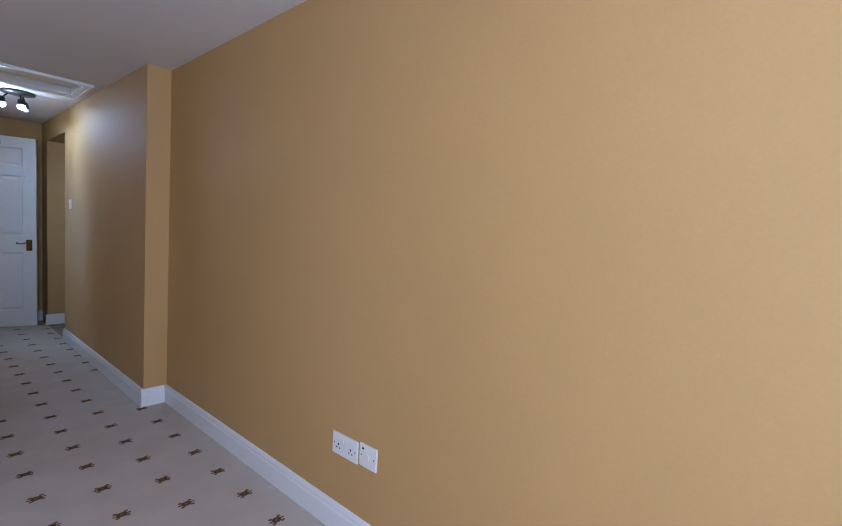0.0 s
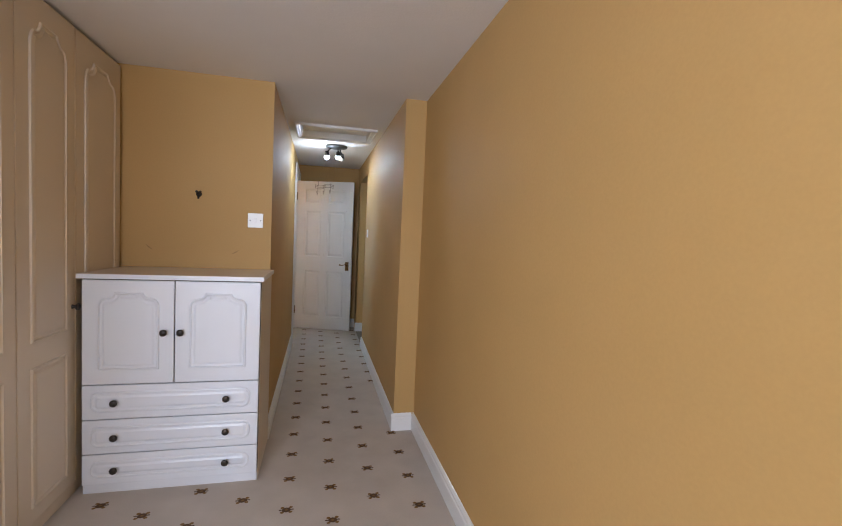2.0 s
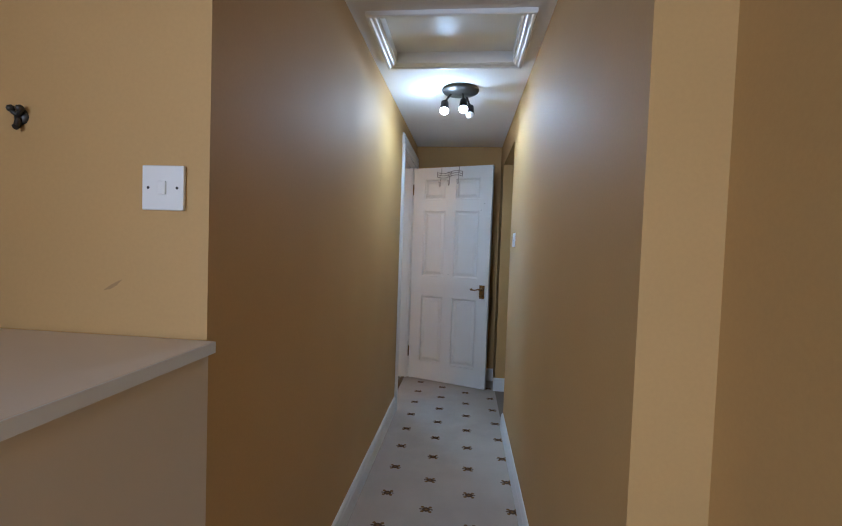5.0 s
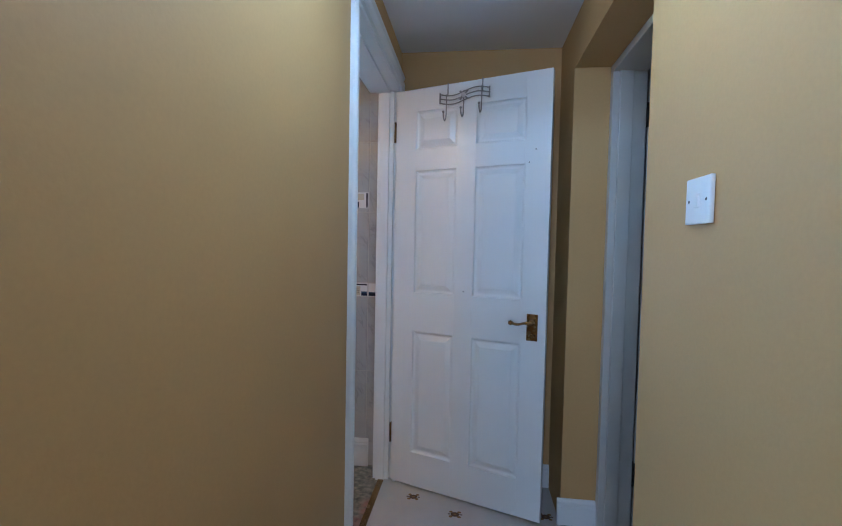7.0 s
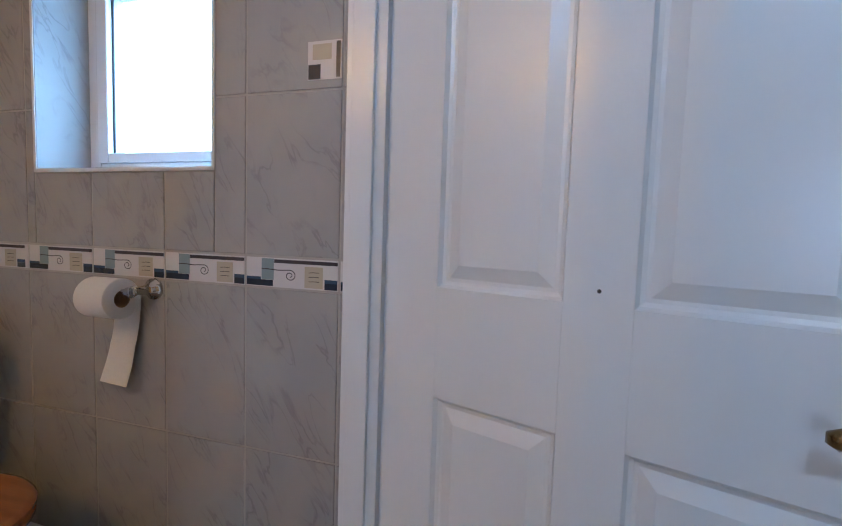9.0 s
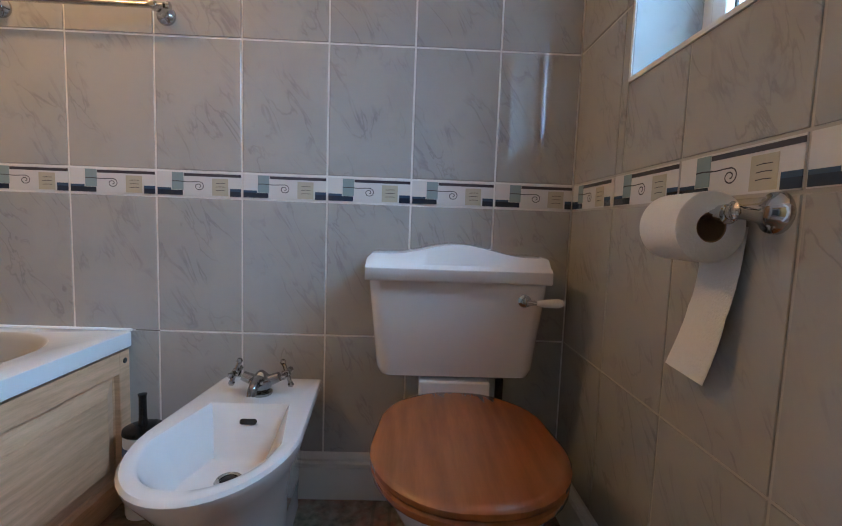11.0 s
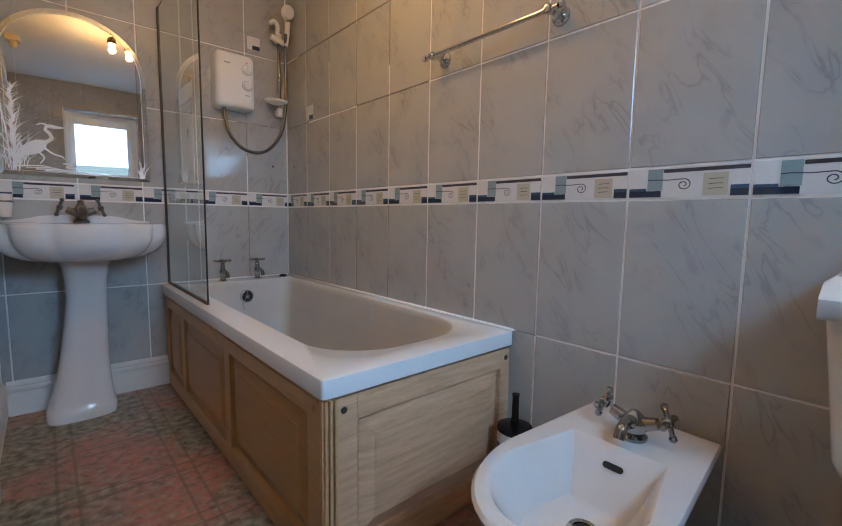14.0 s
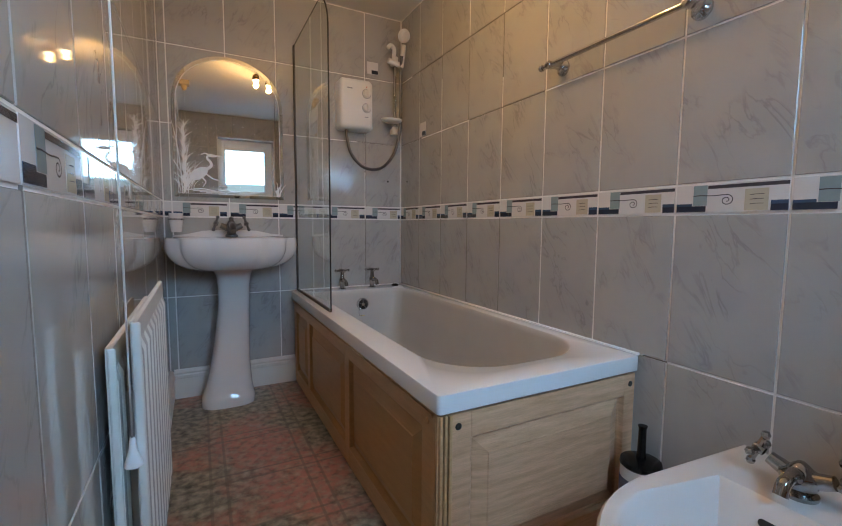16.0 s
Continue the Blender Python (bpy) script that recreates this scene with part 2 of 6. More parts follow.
def marble():
    """Glazed grey tile with soft diagonal veins; each tile shifts the pattern by its own random number."""
    m = mat("grey_veined_glaze", (0.47, 0.45, 0.44), 0.035, coat=0.3, bump=0.035, bscale=7)
    n, l = m.node_tree.nodes, m.node_tree.links
    tc, oi = n.new("ShaderNodeTexCoord"), n.new("ShaderNodeObjectInfo")
    sh = n.new("ShaderNodeVectorMath")
    sh.operation = "MULTIPLY_ADD"
    sh.inputs[1].default_value = (1, 1, 1)
    comb = n.new("ShaderNodeCombineXYZ")
    k = n.new("ShaderNodeMath")
    k.operation = "MULTIPLY"
    k.inputs[1].default_value = 37.0
    l.new(oi.outputs["Random"], k.inputs[0])
    l.new(k.outputs[0], comb.inputs[0])
    l.new(k.outputs[0], comb.inputs[2])
    l.new(tc.outputs["Object"], sh.inputs[0])
    l.new(comb.outputs[0], sh.inputs[2])
    sep, com = n.new("ShaderNodeSeparateXYZ"), n.new("ShaderNodeCombineXYZ")
    l.new(sh.outputs[0], sep.inputs[0])
    add = n.new("ShaderNodeMath")
    l.new(sep.outputs[0], add.inputs[0])
    l.new(sep.outputs[1], add.inputs[1])
    l.new(add.outputs[0], com.inputs[0])
    l.new(sep.outputs[2], com.inputs[2])
    mp = n.new("ShaderNodeMapping")
    mp.vector_type = "TEXTURE"
    mp.inputs["Rotation"].default_value = (0, radians(-32), 0)
    mp.inputs["Scale"].default_value = (1.0, 1.0, 3.4)
    l.new(com.outputs[0], mp.inputs[0])
    v = n.new("ShaderNodeTexNoise")
    v.inputs["Scale"].default_value, v.inputs["Detail"].default_value, v.inputs["Distortion"].default_value = 17, 6, 0.9
    l.new(mp.outputs[0], v.inputs["Vector"])
    a = n.new("ShaderNodeMath")
    a.operation = "SUBTRACT"
    a.inputs[1].default_value = 0.5
    l.new(v.outputs[0], a.inputs[0])
    ab = n.new("ShaderNodeMath")
    ab.operation = "ABSOLUTE"
    l.new(a.outputs[0], ab.inputs[0])
    r = n.new("ShaderNodeMapRange")
    r.inputs[1].default_value, r.inputs[2].default_value = 0.0, 0.030
    r.inputs[3].default_value, r.inputs[4].default_value = 0.46, 0.0
    l.new(ab.outputs[0], r.inputs[0])
    big = n.new("ShaderNodeTexNoise")
    big.inputs["Scale"].default_value = 7
    l.new(sh.outputs[0], big.inputs["Vector"])
    mk = n.new("ShaderNodeMapRange")
    mk.inputs[1].default_value, mk.inputs[2].default_value = 0.42, 0.62
    l.new(big.outputs[0], mk.inputs[0])
    mm = n.new("ShaderNodeMath")
    mm.operation = "MULTIPLY"
    l.new(r.outputs[0], mm.inputs[0])
    l.new(mk.outputs[0], mm.inputs[1])
    cl = n.new("ShaderNodeMix")
    cl.data_type = "RGBA"
    cl.inputs[6].default_value = (0.435, 0.420, 0.396, 1)
    cl.inputs[7].default_value = (0.402, 0.392, 0.374, 1)
    l.new(mk.outputs[0], cl.inputs[0])
    mx = n.new("ShaderNodeMix")
    mx.data_type = "RGBA"
    mx.inputs[7].default_value = (0.20, 0.19, 0.20, 1)
    l.new(mm.outputs[0], mx.inputs[0])
    l.new(cl.outputs[2], mx.inputs[6])
    l.new(mx.outputs[2], bsdf(m).inputs["Base Color"])
    return m


TILE = marble()


def glass(name, rough=0.0, tint=(0.93, 0.97, 0.95)):
    m = bpy.data.materials.new(name)
    m.use_nodes = True
    b = bsdf(m)
    b.inputs["Base Color"].default_value = (*tint, 1)
    b.inputs["Transmission Weight"].default_value = 1.0
    b.inputs["Roughness"].default_value = rough
    b.inputs["IOR"].default_value = 1.45
    return m


GLASS = glass("clear_glass")
MIRROR = mat("mirror_silver", (0.82, 0.82, 0.80), 0.015, 1.0, grain=40, dark=(0.78, 0.77, 0.74), mix=0.3)
ETCH = mat("etched_frosting", (0.88, 0.91, 0.93), 0.6, grain=60, dark=(0.80, 0.84, 0.87))


def lamp_glow(name, color, power):
    m = bpy.data.materials.new(name)
    m.use_nodes = True
    b = bsdf(m)
    b.inputs["Emission Color"].default_value = (*color, 1)
    b.inputs["Emission Strength"].default_value = power
    return m


COOL_BULB = lamp_glow("cool_bulb_glow", (0.74, 0.87, 1.0), 60)
WARM_BULB = lamp_glow("warm_bulb_glow", (1.0, 0.62, 0.26), 22)

# ---- mesh helpers ----
def box(bm, x0, y0, z0, x1, y1, z1, bevel=0.0, mi=0, m=None):
    vs = [bm.verts.new((x, y, z)) for x in (x0, x1) for y in (y0, y1) for z in (z0, z1)]
    fs = [bm.faces.new([vs[i] for i in q]) for q in ((0, 1, 3, 2), (4, 6, 7, 5), (0, 4, 5, 1), (2, 3, 7, 6), (0, 2, 6, 4), (1, 5, 7, 3))]
    if (x1 - x0) * (y1 - y0) * (z1 - z0) < 0:
        bmesh.ops.reverse_faces(bm, faces=fs)
    for f in fs:
        f.material_index = mi
    out = vs
    if bevel:
        r = bmesh.ops.bevel(bm, geom=list({e for f in fs for e in f.edges}), offset=bevel, segments=2, profile=0.5, affect="EDGES")
        for f in r["faces"]:
            f.material_index = mi
        out = list({v for f in r["faces"] for v in f.verts} | {v for v in vs if v.is_valid})
    if m is not None:
        bmesh.ops.transform(bm, matrix=m, verts=out)
    return out


def boxes(*rows, bevel=0.0):
    bm = bmesh.new()
    for r in rows:
        box(bm, *r, bevel=bevel)
    return bm


def lathe(profile, seg=32, m=None, bm=None, sx=1.0, sy=1.0, mi=0):
    """Turn (radius, height) rows about z."""
    bm = bm or bmesh.new()
    m = m or Matrix()
    rings = []
    for r, h in profile:
        if r < 1e-6:
            rings.append([bm.verts.new(m @ Vector((0, 0, h)))])
        else:
            rings.append([bm.verts.new(m @ Vector((r * sx * math.cos(2 * math.pi * i / seg), r * sy * math.sin(2 * math.pi * i / seg), h))) for i in range(seg)])
    for a, b in zip(rings, rings[1:]):
        for i in range(seg):
            j = (i + 1) % seg
            q = [a[i % len(a)], a[j % len(a)], b[j % len(b)], b[i % len(b)]]
            q = list(dict.fromkeys(q))
            if len(q) > 2:
                f = bm.faces.new(q)
                f.smooth, f.material_index = True, mi
    return bm


def tube(points, r, seg=10, bm=None, closed=False, mi=0):
    """Sweep a circle along a polyline; r is one radius or one for each point."""
    bm = bm or bmesh.new()
    pts = [Vector(p) for p in points]
    n = len(pts)
    rad = r if isinstance(r, (list, tuple)) else [r] * n
    up = None
    rings = []
    for i, p in enumerate(pts):
        a = pts[(i - 1) % n] if closed or i else p
        b = pts[(i + 1) % n] if closed or i < n - 1 else p
        d = (b - a).normalized()
        if up is None:
            up = d.orthogonal().normalized()
        up = (up - d * up.dot(d)).normalized()
        side = d.cross(up)
        rings.append([bm.verts.new(p + rad[i] * (math.cos(2 * math.pi * k / seg) * up + math.sin(2 * math.pi * k / seg) * side)) for k in range(seg)])
    pairs = list(zip(rings, rings[1:])) + ([(rings[-1], rings[0])] if closed else [])
    for a, b in pairs:
        for k in range(seg):
            f = bm.faces.new((a[k], a[(k + 1) % seg], b[(k + 1) % seg], b[k]))
            f.smooth, f.material_index = True, mi
    if not closed:
        for ring, flip in ((rings[0], True), (rings[-1], False)):
            f = bm.faces.new(ring[::-1] if flip else ring)
            f.material_index = mi
    return bm


def smooth_path(points, n=8):
    """Catmull-Rom through the points."""
    p = [Vector(q) for q in points]
    p = [2 * p[0] - p[1]] + p + [2 * p[-1] - p[-2]]
    out = []
    for a, b, c, d in zip(p, p[1:], p[2:], p[3:]):
        for i in range(n):
            t = i / n
            out.append(0.5 * (2 * b + (c - a) * t + (2 * a - 5 * b + 4 * c - d) * t * t + (3 * b - a - 3 * c + d) * t ** 3))
    return out + [p[-2]]


def extrude_profile(bm, prof, a, b, out, up=(0, 0, 1), mi=0):
    """A moulding: the (depth, height) profile run from a to b; out is the way it stands proud."""
    a, b, out, up = Vector(a), Vector(b), Vector(out), Vector(up)
    r0 = [bm.verts.new(a + out * d + up * h) for d, h in prof]
    r1 = [bm.verts.new(b + out * d + up * h) for d, h in prof]
    n = len(prof)
    for i in range(n):
        f = bm.faces.new((r0[i], r0[(i + 1) % n], r1[(i + 1) % n], r1[i]))
        f.material_index = mi
    bm.faces.new(r0[::-1]), bm.faces.new(r1)
    bmesh.ops.recalc_face_normals(bm, faces=bm.faces[:])
    return bm


def loft(rings, bm=None, cap0=True, cap1=True, mi=0, smooth=True):
    """Skin closed rings of equal count."""
    bm = bm or bmesh.new()
    vs = [[bm.verts.new(p) for p in ring] for ring in rings]
    for a, b in zip(vs, vs[1:]):
        for i in range(len(a)):
            f = bm.faces.new((a[i], a[(i + 1) % len(a)], b[(i + 1) % len(b)], b[i]))
            f.smooth, f.material_index = smooth, mi
    if cap0:
        bm.faces.new(vs[0][::-1]).material_index = mi
    if cap1:
        bm.faces.new(vs[-1]).material_index = mi
    return bm


def round_rect(cx, cy, hx, hy, r, z, seg=6):
    pts = []
    for qx, qy, a0 in ((1, 1, 0), (-1, 1, 90), (-1, -1, 180), (1, -1, 270)):
        for i in range(seg + 1):
            a = radians(a0 + 90 * i / seg)
            pts.append(Vector((cx + qx * (hx - r) + r * math.cos(a), cy + qy * (hy - r) + r * math.sin(a), z)))
    return pts


def mesh_of(name, bm, *mats):
    bmesh.ops.recalc_face_normals(bm, faces=bm.faces[:])
    me = bpy.data.meshes.new(name)
    bm.to_mesh(me)
    bm.free()
    for m in mats:
        me.materials.append(m)
    return me


def part(name, bm, material, parent, label="", local=False, soft=False):
    """One mesh under a thing or a part. The bmesh is in world metres unless local."""
    mats = material if isinstance(material, (list, tuple)) else [material]
    me = mesh_of(name, bm, *mats)
    ob = new(name, me)
    ob.parent = parent
    if not local:
        base = Vector((0, 0, 0))
        p = parent
        while p is not None:
            base += p.location
            p = p.parent
        me.transform(Matrix.Translation(-base))
    if soft:
        for poly in me.polygons:
            poly.use_smooth = True
        me.set_sharp_from_angle(angle=radians(40))
    if label:
        ob["label"] = label
    return ob


def thing(name, at, label, category, group=""):
    ob = new(name)
    ob.location = at
    ob.empty_display_size = 0.05
    return tagged(ob, label, category, group)


def structure(name, bm, material, label="", soft=False):
    mats = material if isinstance(material, (list, tuple)) else [material]
    me = mesh_of(name, bm, *mats)
    if soft:
        for poly in me.polygons:
            poly.use_smooth = True
        me.set_sharp_from_angle(angle=radians(40))
    return tagged(new(name, me), label, "", "", "structure")


# ---- large structure ----
XR, XB = 0.80, 0.936            # corridor and bedroom faces of the long wall
XT, YW, YS, XL = -1.4525, 3.3625, 0.3405, -0.1515   # bathroom wall backing faces
CEIL_Z, DOOR_Z = 2.17, 1.995
floor = structure("floor", boxes((-1.65, -4.7, -0.1, XB + 0.12, 0.0, 0.0), (0.0, 0.0, -0.1, XR, 3.40, 0.0), (-0.062, 2.41, -0.1, 0.0, 3.26, 0.0)), CARPET, "beige fitted carpet with small brown motifs")
structure("floor_bathroom", boxes((XT - 0.1, YS - 0.1, -0.1, -0.062, YW + 0.1, 0.001)), LINO, "worn patterned vinyl floor in brown, green and red")
structure("floor_side_room", boxes((XR, 2.1, -0.1, 2.3, 3.40, -0.002)), FLOOR_WOOD)
structure("ceiling", boxes((-1.65, -4.7, CEIL_Z, XB + 0.12, 0.0, 2.3)), CEIL, "off-white painted ceiling")


def corridor_ceiling():
    bm = bmesh.new()
    for x0, y0, x1, y1 in ((0.0, 0.0, XR, 0.955), (0.0, 1.395, XR, 3.40), (0.0, 0.955, 0.10, 1.395), (0.70, 0.955, XR, 1.395)):
        vs = box(bm, x0, y0, 2.17, x1, y1, 2.33)
        for v in vs:
            v.co.z += 0.013 * v.co.y
    return bm


structure("ceiling_corridor", corridor_ceiling(), CEIL, "off-white painted corridor ceiling")
structure("ceiling_bathroom", boxes((XT - 0.1, YS - 0.1, 2.150, -0.004, YW + 0.1, 2.33)), CEIL, "off-white painted bathroom ceiling")
structure("ceiling_side_room", boxes((XR + 0.3, 1.2, 2.2, 2.3, 3.40, 2.3)), CEIL)
structure("wall_hook", boxes((-1.65, 0.0, 0.0, 0.0, YS - 0.022, 2.33)), OCHRE, "ochre painted wall")
structure("wall_corridor_left", boxes((-0.10, YS - 0.022, 0.0, 0.0, 2.41, 2.33), (-0.10, 2.41, 2.02, 0.0, 3.26, 2.33), (-0.10, 3.26, 0.0, 0.0, 3.30, 2.33)), OCHRE, "ochre painted corridor wall with a doorway")
structure("wall_corridor_end", boxes((-0.10, 3.30, 0.0, XR + 0.3, 3.42, 2.35)), OCHRE, "ochre painted corridor end wall")
structure("wall_corridor_right", boxes((XR, 0.0, 0.0, XR + 0.3, 2.20, 2.33), (XR, 2.20, DOOR_Z, XR + 0.3, 3.01, 2.33), (XR, 3.01, 0.0, XR + 0.3, 3.30, 2.33)), OCHRE, "ochre painted corridor wall with a deep doorway")
structure("wall_bedroom_right", boxes((XB, -4.7, 0.0, XB + 0.12, 0.0, 2.33)), OCHRE, "ochre painted bedroom wall")
structure("wall_bedroom_left", boxes((-1.75, -4.7, 0.0, -1.65, YS, 2.33)), OCHRE)
structure("wall_bedroom_back", boxes((-1.65, -4.7, 0.0, -1.6, -4.6, 2.17), (-0.2, -4.7, 0.0, XB, -4.6, 2.17), (-1.6, -4.7, 0.0, -0.2, -4.6, 0.90), (-1.6, -4.7, 2.03, -0.2, -4.6, 2.17)), OCHRE)
structure("wall_side_room", boxes((XR + 0.3, 3.30, 0.0, 2.3, 3.42, 2.3), (2.3, 1.2, 0.0, 2.4, 3.42, 2.3), (XR + 0.3, 1.1, 0.0, 2.4, 1.2, 2.3)), CEIL)
# bathroom walls behind the tiles
wall_toilet = structure("wall_bathroom_long", boxes((XT - 0.1, YS - 0.1, 0.0, XT, YW + 0.25, 2.33)), GROUT, "long bathroom wall of grey marbled tiles with a patterned border")
wall_basin = structure("wall_bathroom_basin", boxes((XT, YS - 0.02, 0.0, -0.10, YS, 2.33)), GROUT, "bathroom end wall of grey marbled tiles")
wall_inner = structure("wall_bathroom_inner", boxes((XL, YS, 0.0, -0.102, 2.41, 2.17), (XL, 2.41, 2.02, -0.102, 3.26, 2.17)), GROUT, "glossy grey tiled wall beside the doorway")
WX0, WX1, WZ0, WZ1 = -1.146, -0.525, 1.225, 1.905
wall_window = structure("wall_bathroom_window", boxes((XT, YW, 0.0, WX0, YW + 0.25, 2.33), (WX1, YW, 0.0, -0.10, YW + 0.25, 2.33), (WX0, YW, 0.0, WX1, YW + 0.25, WZ0), (WX0, YW, WZ1, WX1, YW + 0.25, 2.33)), GROUT_BACKLIT, "tiled bathroom wall with a deep window opening")

# ---- tiles ----
# Each wall face: origin on the tile face plane, the way that u runs (to the right for one who faces it), the way out.
FACES = {"T": ((XT, 0, 0), (0, 1, 0), (1, 0, 0)), "S": ((0, YS, 0), (-1, 0, 0), (0, 1, 0)), "L": ((XL, 0, 0), (0, -1, 0), (-1, 0, 0)), "W": ((0, YW, 0), (1, 0, 0), (0, -1, 0))}
tile_meshes = {}
T_OUT, GAP = 0.0026, 0.0058


def tile_mesh(face, w, h):
    key = (face, round(w, 4), round(h, 4))
    if key not in tile_meshes:
        _, u, o = FACES[face]
        u, o, z = Vector(u), Vector(o), Vector((0, 0, 1))
        bm = bmesh.new()
        r = [[bm.verts.new(u * (sx * (w / 2 - i)) + z * (sz * (h / 2 - i)) + o * d) for sx, sz in ((-1, -1), (1, -1), (1, 1), (-1, 1))] for i, d in ((0, 0.0), (0, T_OUT - 0.0012), (0.0012, T_OUT))]
        for a, b in zip(r, r[1:]):
            for i in range(4):
                bm.faces.new((a[i], a[(i + 1) % 4], b[(i + 1) % 4], b[i]))
        bm.faces.new(r[2])
        me = mesh_of("tile", bm, TILE)
        tile_meshes[key] = me
    return tile_meshes[key]


def subtract(r, hole):
    u0, v0, u1, v1 = r
    a, b, c, d = hole
    if u1 <= a or u0 >= c or v1 <= b or v0 >= d:
        return [r]
    out = []
    if u0 < a:
        out.append((u0, v0, a, v1))
    if u1 > c:
        out.append((c, v0, u1, v1))
    m0, m1 = max(u0, a), min(u1, c)
    if v0 < b:
        out.append((m0, v0, m1, b))
    if v1 > d:
        out.append((m0, d, m1, v1))
    return [q for q in out if q[2] - q[0] > 0.008 and q[3] - q[1] > 0.008]


def border_mesh(face, w, h):
    """The patterned border tile: white glaze with blocks, a bar, a scroll and a lined square."""
    key = ("border", face, round(w, 4))
    if key in tile_meshes:
        return tile_meshes[key]
    _, u, o = FACES[face]
    u, o, z = Vector(u), Vector(o), Vector((0, 0, 1))
    bm = bmesh.new()
    P = 0.2503

    def at(a, b, d):
        return u * (a * P - w / 2) + z * (b * h - h / 2) + o * d

    def slab(a0, b0, a1, b1, d, mi):
        a1 = min(a1, w / P)
        if a0 >= a1:
            return
        lo = [bm.verts.new(at(a, b, d - 0.0006)) for a, b in ((a0, b0), (a1, b0), (a1, b1), (a0, b1))]
        hi = [bm.verts.new(at(a, b, d)) for a, b in ((a0, b0), (a1, b0), (a1, b1), (a0, b1))]
        for i in range(4):
            bm.faces.new((lo[i], lo[(i + 1) % 4], hi[(i + 1) % 4], hi[i])).material_index = mi
        bm.faces.new(hi).material_index = mi

    def line(pts, wd, d, mi):
        pts = [Vector(p) for p in pts]
        prev = None
        for i, p in enumerate(pts):
            t = (pts[min(i + 1, len(pts) - 1)] - pts[max(i - 1, 0)])
            t = Vector((t.x * P, t.y * h)).normalized()
            nn = Vector((-t.y / P, t.x / h)) * wd / 2
            pair = [bm.verts.new(at(p.x + nn.x, p.y + nn.y, d)), bm.verts.new(at(p.x - nn.x, p.y - nn.y, d))]
            if prev:
                bm.faces.new((prev[0], prev[1], pair[1], pair[0])).material_index = mi
            prev = pair

    D = T_OUT
    e = w / P
    base = [[bm.verts.new(at(a, b, d)) for a, b in ((0, 0), (e, 0), (e, 1), (0, 1))] for d in (0, D)]
    for i in range(4):
        bm.faces.new((base[0][i], base[0][(i + 1) % 4], base[1][(i + 1) % 4], base[1][i]))
    bm.faces.new(base[1])
    D += 0.0007
    slab(0.005, 0.03, 0.30, 0.24, D, 1)
    slab(0.005, 0.24, 0.165, 0.33, D + 0.0001, 5)
    slab(0.175, 0.25, 0.31, 0.97, D + 0.0003, 3)
    slab(0.315, 0.83, 0.985, 0.95, D + 0.0002, 2)
    slab(0.645, 0.05, 0.835, 0.76, D, 4)
    slab(0.855, 0.03, 0.985, 0.24, D, 1)
    slab(0.855, 0.24, 0.985, 0.36, D + 0.0001, 5)
    if e > 0.62:
        sw = [(0.175 + 0.02 * i, 0.60 + 0.012 * math.sin(i * 0.5)) for i in range(14)]
        c = Vector((0.49, 0.42))
        for i in range(22):
            a = radians(80 - 25 * i)
            rr = 1.0 - 0.037 * i
            sw.append((c.x + 0.062 * rr * math.cos(a), c.y + 0.19 * rr * math.sin(a)))
        line(sw, 0.0022, D + 0.0006, 2)
    if e > 0.82:
        for k in range(3):
            line([(0.69, 0.26 + 0.15 * k), (0.74, 0.275 + 0.15 * k), (0.80, 0.27 + 0.15 * k)], 0.0014, D + 0.0006, 2)
    bmesh.ops.recalc_face_normals(bm, faces=bm.faces[:])
    me = bpy.data.meshes.new("border_tile")
    bm.to_mesh(me)
    bm.free()
    for m in (BORDER_WHITE, NAVY, CHARCOAL, TEAL, SAND, BLUE):
        me.materials.append(m)
    tile_meshes[key] = me
    return me


BLUE = mat("slate_blue_glaze", (0.045, 0.085, 0.15), 0.08, grain=60, dark=(0.03, 0.05, 0.09), coat=0.5)


def lay(wall, face, us, vs, border_row, holes=()):
    o3, u3, out = (Vector(q) for q in FACES[face])
    rng = random.Random({"T": 1, "S": 2, "L": 3, "W": 4}[face])
    us = sorted(us)
    for a, b in zip(us, us[1:]):
        for j, (c, d) in enumerate(zip(vs, vs[1:])):
            cells = [(a, c, b, d)]
            for hole in holes:
                cells = [q for cell in cells for q in subtract(cell, hole)]
            for u0, v0, u1, v1 in cells:
                w, h = u1 - u0 - GAP, v1 - v0 - GAP
                row = j == border_row
                me = border_mesh(face, w, h) if row else tile_mesh(face, w, h)
                ob = new("border_tile" if row else "tile", me)
                ob.parent = wall
                jit = rng.uniform(-0.0004, 0.0004)
                ob.location = o3 + u3 * ((u0 + u1) / 2) + Vector((0, 0, (v0 + v1) / 2)) + out * jit


VS = [0.130, 0.529, 0.938, 1.0145, 1.398, 1.775, 2.146]
TU = [0.343 + 0.2525 * k for k in range(12)] + [3.36]
lay(wall_toilet, "T", TU, VS, 2)
lay(wall_basin, "S", [-x for x in (-1.449, -1.212, -0.958, -0.704, -0.455, -0.192, -0.155)], VS, 2)
lay(wall_inner, "L", [-y for y in (2.408, 2.255, 2.0025, 1.75, 1.4975, 1.245, 0.9925, 0.74, 0.4875, 0.344)], VS, 2)
lay(wall_window, "W", [-1.449, -1.183, -0.931, -0.679, -0.430, -0.176, -0.104], VS, 2, holes=[(WX0 - 0.004, WZ0 - 0.004, WX1 + 0.004, WZ1 + 0.004)])


